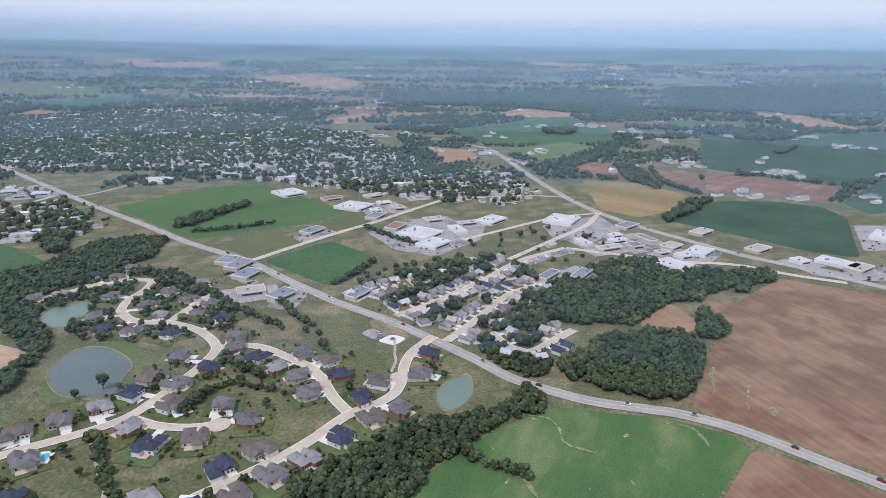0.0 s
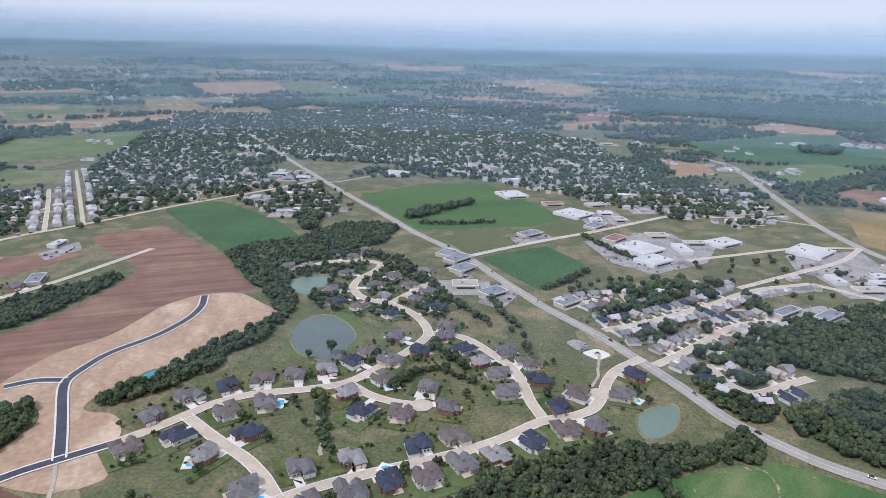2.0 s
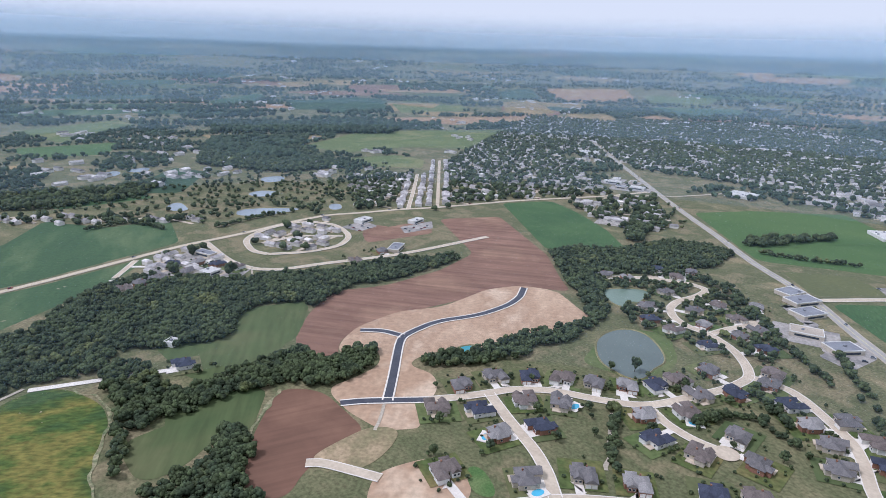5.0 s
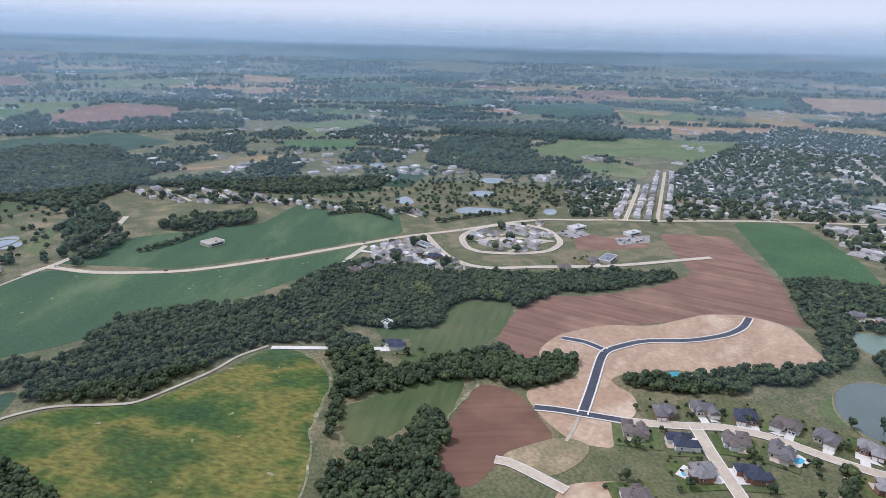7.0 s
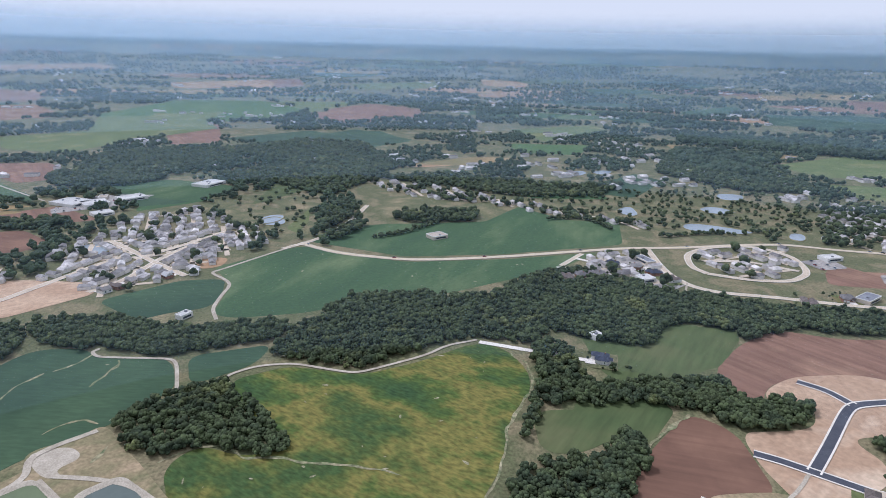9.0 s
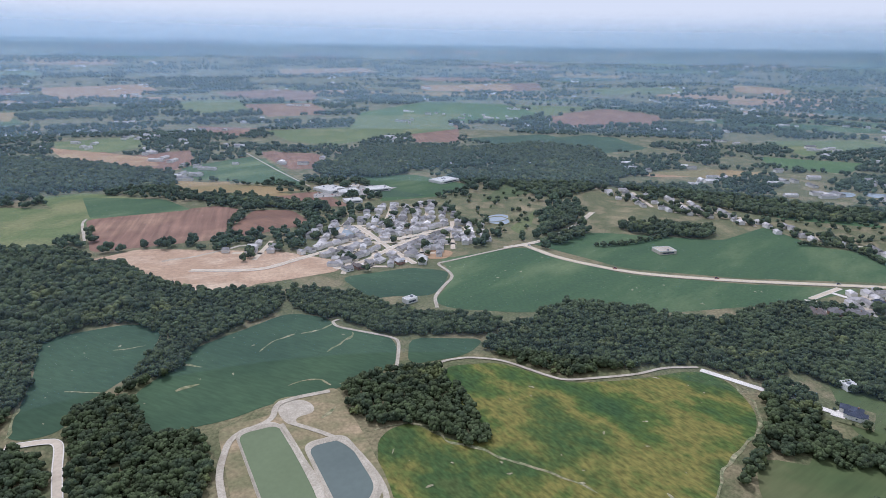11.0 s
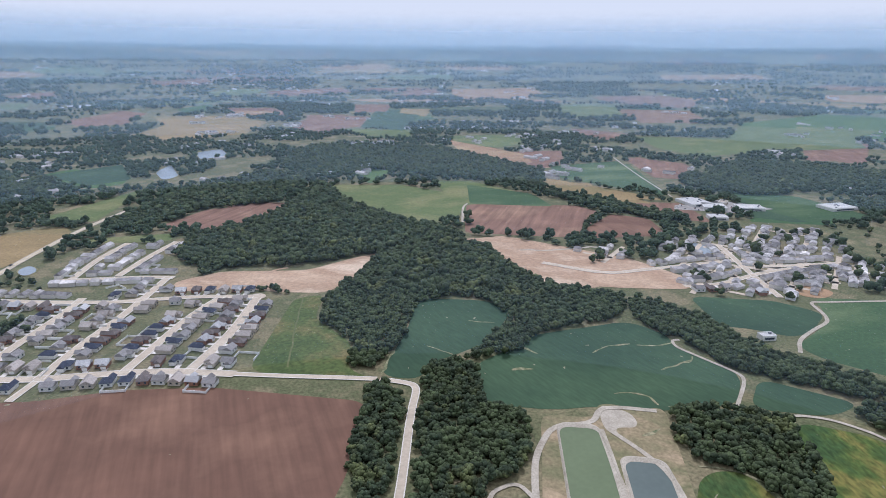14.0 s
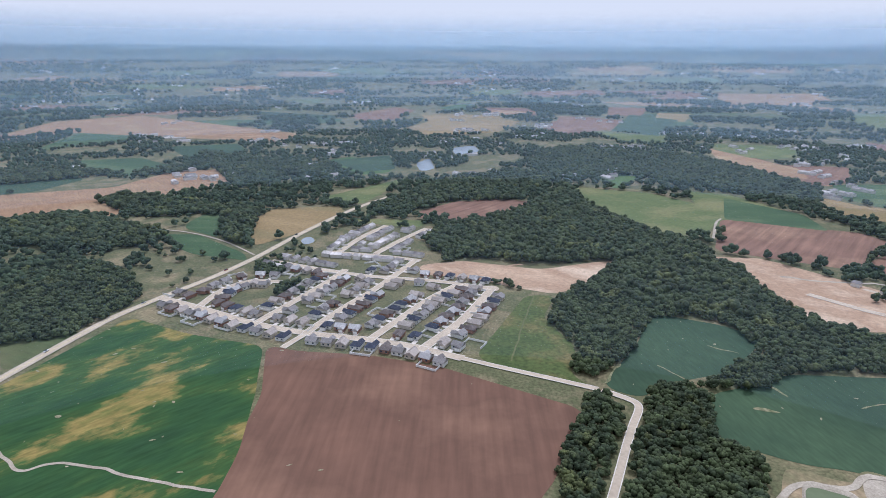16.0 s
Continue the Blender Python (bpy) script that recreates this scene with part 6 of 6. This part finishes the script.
def belts(q, near, far):
    """Those of the points that lie in the visible country's tree belts, clear of fields and houses."""
    r, ang = np.hypot(q[:, 0], q[:, 1]), np.arctan2(-q[:, 0], q[:, 1])
    seen = (r > near) & (r < far) & ((ang > -0.8) | (ang < -2.45)) & ((r > 1150) | (ang > 1.75) | (ang < -2.45))
    q = q[seen]
    keep = []
    for x, y in q:
        rr = math.hypot(x, y)
        k = 1 if rr < FLAT else 1.5
        b = math.atan2(y, x) * 2600
        keep.append(noise.fractal((b / 420, rr / 190 * k, 3.0), 1.0, 2.0, 3) > (-0.3 if rr < 1150 else -0.12 if rr < 2100 else 0.02 if rr < FLAT else -0.05))
    q = q[np.array(keep)]
    for p in OPEN_LAND:
        q = q[~inside(p, q)]
    return q[~blocked(q, 6)]


crowns("mid_woods", belts(rng.uniform(-1, 1, (115000, 2)) * 2000, 700, 2000), 10.0, far_leaves, "dark tree belts and woods between farm fields", levels=((1100, 6), (1400, 3), (9e9, 1)))
q = belts(np.vstack([rng.uniform(-1, 1, (170000, 2)) * EDGE, rng.uniform(-1, 1, (30000, 2)) * 2800]), 2000, 4860)
crowns("far_woods", q, 17.0, far_leaves, "distant dark tree belts between farm fields", levels=((2000, 3), (9e9, 1)))


def tree(seed):
    """A single yard tree: trunk with limbs, and a crown."""
    g = np.random.default_rng(seed)
    e = new("tree")
    bm = bmesh.new()
    bmesh.ops.create_cone(bm, segments=7, radius1=0.035, radius2=0.018, depth=0.5, cap_ends=True, matrix=Matrix.Translation((0, 0, 0.25)))
    for k in range(4):
        m = Matrix.Translation((0, 0, 0.42)) @ Euler((0, radians(42), radians(90 * k + 20))).to_matrix().to_4x4() @ Matrix.Translation((0, 0, 0.11))
        bmesh.ops.create_cone(bm, segments=5, radius1=0.014, radius2=0.006, depth=0.24, matrix=m)
    part("trunk", bm, bark, e)
    v, f = crown_model(13, seed + 900)
    c = big_mesh("crown", v, f, leaves)
    c.parent = e
    return e


models = [tree(i) for i in range(4)]
rnd = random.Random(21)
planted = 0
while planted < 170:
    hx, hy, _ = HOMES[rnd.randrange(min(len(HOMES), 90))]
    a, d = rnd.uniform(0, 6.28), rnd.uniform(10, 22)
    x, y = hx + d * math.cos(a), hy + d * math.sin(a)
    if blocked([(x, y)], 1.0)[0]:
        planted += 0.2
        continue
    s = rnd.choice((2.2, 3.0, 3.6, 4.5, 6.5))
    t = copy_thing(models[planted and int(planted) % 4], pose(x, y, 0.0, 0, 0, rnd.uniform(0, 360)) @ Matrix.Diagonal((s, s, s * rnd.uniform(0.9, 1.3), 1)))
    tagged(t, "dark green yard tree on a lawn beside houses", "tree", "yard trees")
    planted += 1
for (x, y), s in zip([(-233, 369), (-244, 355), (-197, 278), (-266, 294)], (9.0, 6.0, 5.0, 5.0)):
    t = copy_thing(models[0], pose(x, y, 0.3, 0, 0, x) @ Matrix.Diagonal((s, s, s * 1.3, 1)))
    tagged(t, "tall dark green tree beside a pond", "tree", "yard trees")
for m in models:
    park(m)

# Low shrubs round the houses, too many to count.
q = []
for hx, hy, _ in HOMES[:90]:
    for _ in range(9):
        a, d = rnd.uniform(0, 6.28), rnd.uniform(8, 19)
        q.append((hx + d * math.cos(a), hy + d * math.sin(a)))
q = np.array(q)
crowns("shrubs", q[~blocked(q, 0.5)], 2.3, leaves, "small dark shrubs on lawns round houses")

# ---- cars ----
CAR_PAINT = [material("white_car_paint", [srgb(230, 230, 228), srgb(224, 224, 222)], 0.5, rough=0.3, fine_amount=0.03), material("silver_car_paint", [srgb(160, 164, 168), srgb(150, 154, 158)], 0.5, rough=0.3, fine_amount=0.03),
             material("dark_car_paint", [srgb(46, 48, 54), srgb(40, 42, 48)], 0.5, rough=0.3, fine_amount=0.03), material("red_car_paint", [srgb(140, 40, 36), srgb(130, 36, 32)], 0.5, rough=0.3, fine_amount=0.03)]
rubber = material("tyre_rubber", [srgb(36, 36, 36), srgb(30, 30, 30)], 0.5)


def car(paint):
    e = new("car")
    bm = bmesh.new()
    box_bm(bm, -2.2, -0.9, 0.35, 2.2, 0.9, 0.95)
    bmesh.ops.bevel(bm, geom=bm.edges[:], offset=0.12, segments=1, affect="EDGES")
    part("body", bm, paint, e)
    bm = bmesh.new()
    box_bm(bm, -1.6, -0.8, 0.95, 1.0, 0.8, 1.5)
    for v in bm.verts:
        if v.co.z > 1.2:
            v.co.x, v.co.y = v.co.x * 0.72 - 0.1, v.co.y * 0.85
    part("cabin", bm, window_glass, e, "dark glazed cabin")
    for x in (-1.35, 1.35):
        for y in (-0.85, 0.85):
            bm = bmesh.new()
            bmesh.ops.create_cone(bm, segments=10, radius1=0.34, radius2=0.34, depth=0.2, cap_ends=True, matrix=pose(x, y, 0.34, 90))
            part("wheel", bm, rubber, e)
    return e


models = [car(p) for p in CAR_PAINT]
rnd = random.Random(4)
cars = 0
WORDS = ["white", "silver", "dark", "red"]
for name, p in FIELDS:
    if name != "parking_lot":
        continue
    q = scatter(p, 13.0, rng)
    if len(q) == 0 or np.hypot(*p.mean(0)) > 1500:
        continue
    q = q[~blocked(q, 1.5)]
    for x, y in q[:14]:
        k = rnd.choice((0, 0, 1, 1, 2, 3))
        tagged(copy_thing(models[k], pose(x, y, gz(x, y) + 0.42, 0, 0, rnd.choice((24, 114, 204)))), "%s car parked on a paved lot" % WORDS[k], "car", "parked cars")
        cars += 1
for name, width, p in ROADS:
    if name == "highway" and np.hypot(p[:, 0], p[:, 1]).min() < 900:
        for i in range(4, len(p) - 1, 14):
            u = p[i + 1] - p[i]
            u /= np.linalg.norm(u)
            k = rnd.choice((0, 1, 2, 3))
            tagged(copy_thing(models[k], pose(p[i][0] - u[1] * 2.0, p[i][1] + u[0] * 2.0, 0.6, 0, 0, math.degrees(math.atan2(u[1], u[0])))), "%s car standing on a pale highway" % WORDS[k], "car", "cars on the road")
for m in models:
    park(m)

# ---- haze: added see-through shells, lit by sun and sky, tinted to imitate haze ----
def haze_shell(radius, amount):
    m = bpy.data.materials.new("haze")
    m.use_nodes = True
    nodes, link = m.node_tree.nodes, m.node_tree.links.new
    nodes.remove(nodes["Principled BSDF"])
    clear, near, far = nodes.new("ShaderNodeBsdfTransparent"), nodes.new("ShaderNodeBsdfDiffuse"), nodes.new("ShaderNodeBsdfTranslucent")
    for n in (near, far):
        n.inputs["Color"].default_value = HAZE_TINT
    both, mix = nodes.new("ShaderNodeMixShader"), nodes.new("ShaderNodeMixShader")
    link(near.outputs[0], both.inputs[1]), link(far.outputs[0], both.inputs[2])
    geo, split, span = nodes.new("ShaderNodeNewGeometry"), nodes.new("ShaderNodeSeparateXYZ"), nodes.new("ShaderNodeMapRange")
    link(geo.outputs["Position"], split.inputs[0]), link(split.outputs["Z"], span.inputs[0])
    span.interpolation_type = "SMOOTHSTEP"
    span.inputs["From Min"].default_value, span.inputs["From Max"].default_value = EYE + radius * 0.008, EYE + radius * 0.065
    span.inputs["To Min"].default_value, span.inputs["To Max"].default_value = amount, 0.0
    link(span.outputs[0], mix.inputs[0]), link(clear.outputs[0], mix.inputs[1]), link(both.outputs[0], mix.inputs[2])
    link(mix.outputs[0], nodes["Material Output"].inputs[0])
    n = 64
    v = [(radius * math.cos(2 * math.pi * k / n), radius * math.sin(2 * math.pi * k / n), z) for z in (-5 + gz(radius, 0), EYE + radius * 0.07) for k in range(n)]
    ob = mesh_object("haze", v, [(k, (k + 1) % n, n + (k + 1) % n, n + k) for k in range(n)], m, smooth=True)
    tagged(ob, "thin blue-grey shell imitating summer haze over distant country", "haze", kind="structure")


# Blue of distance haze, put into the shells' colour; shares per radius below.
HAZE_TINT = (0.54, 0.77, 1.0, 1.0)
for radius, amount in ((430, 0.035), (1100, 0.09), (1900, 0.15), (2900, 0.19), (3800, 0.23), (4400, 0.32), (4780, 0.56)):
    haze_shell(radius, amount)
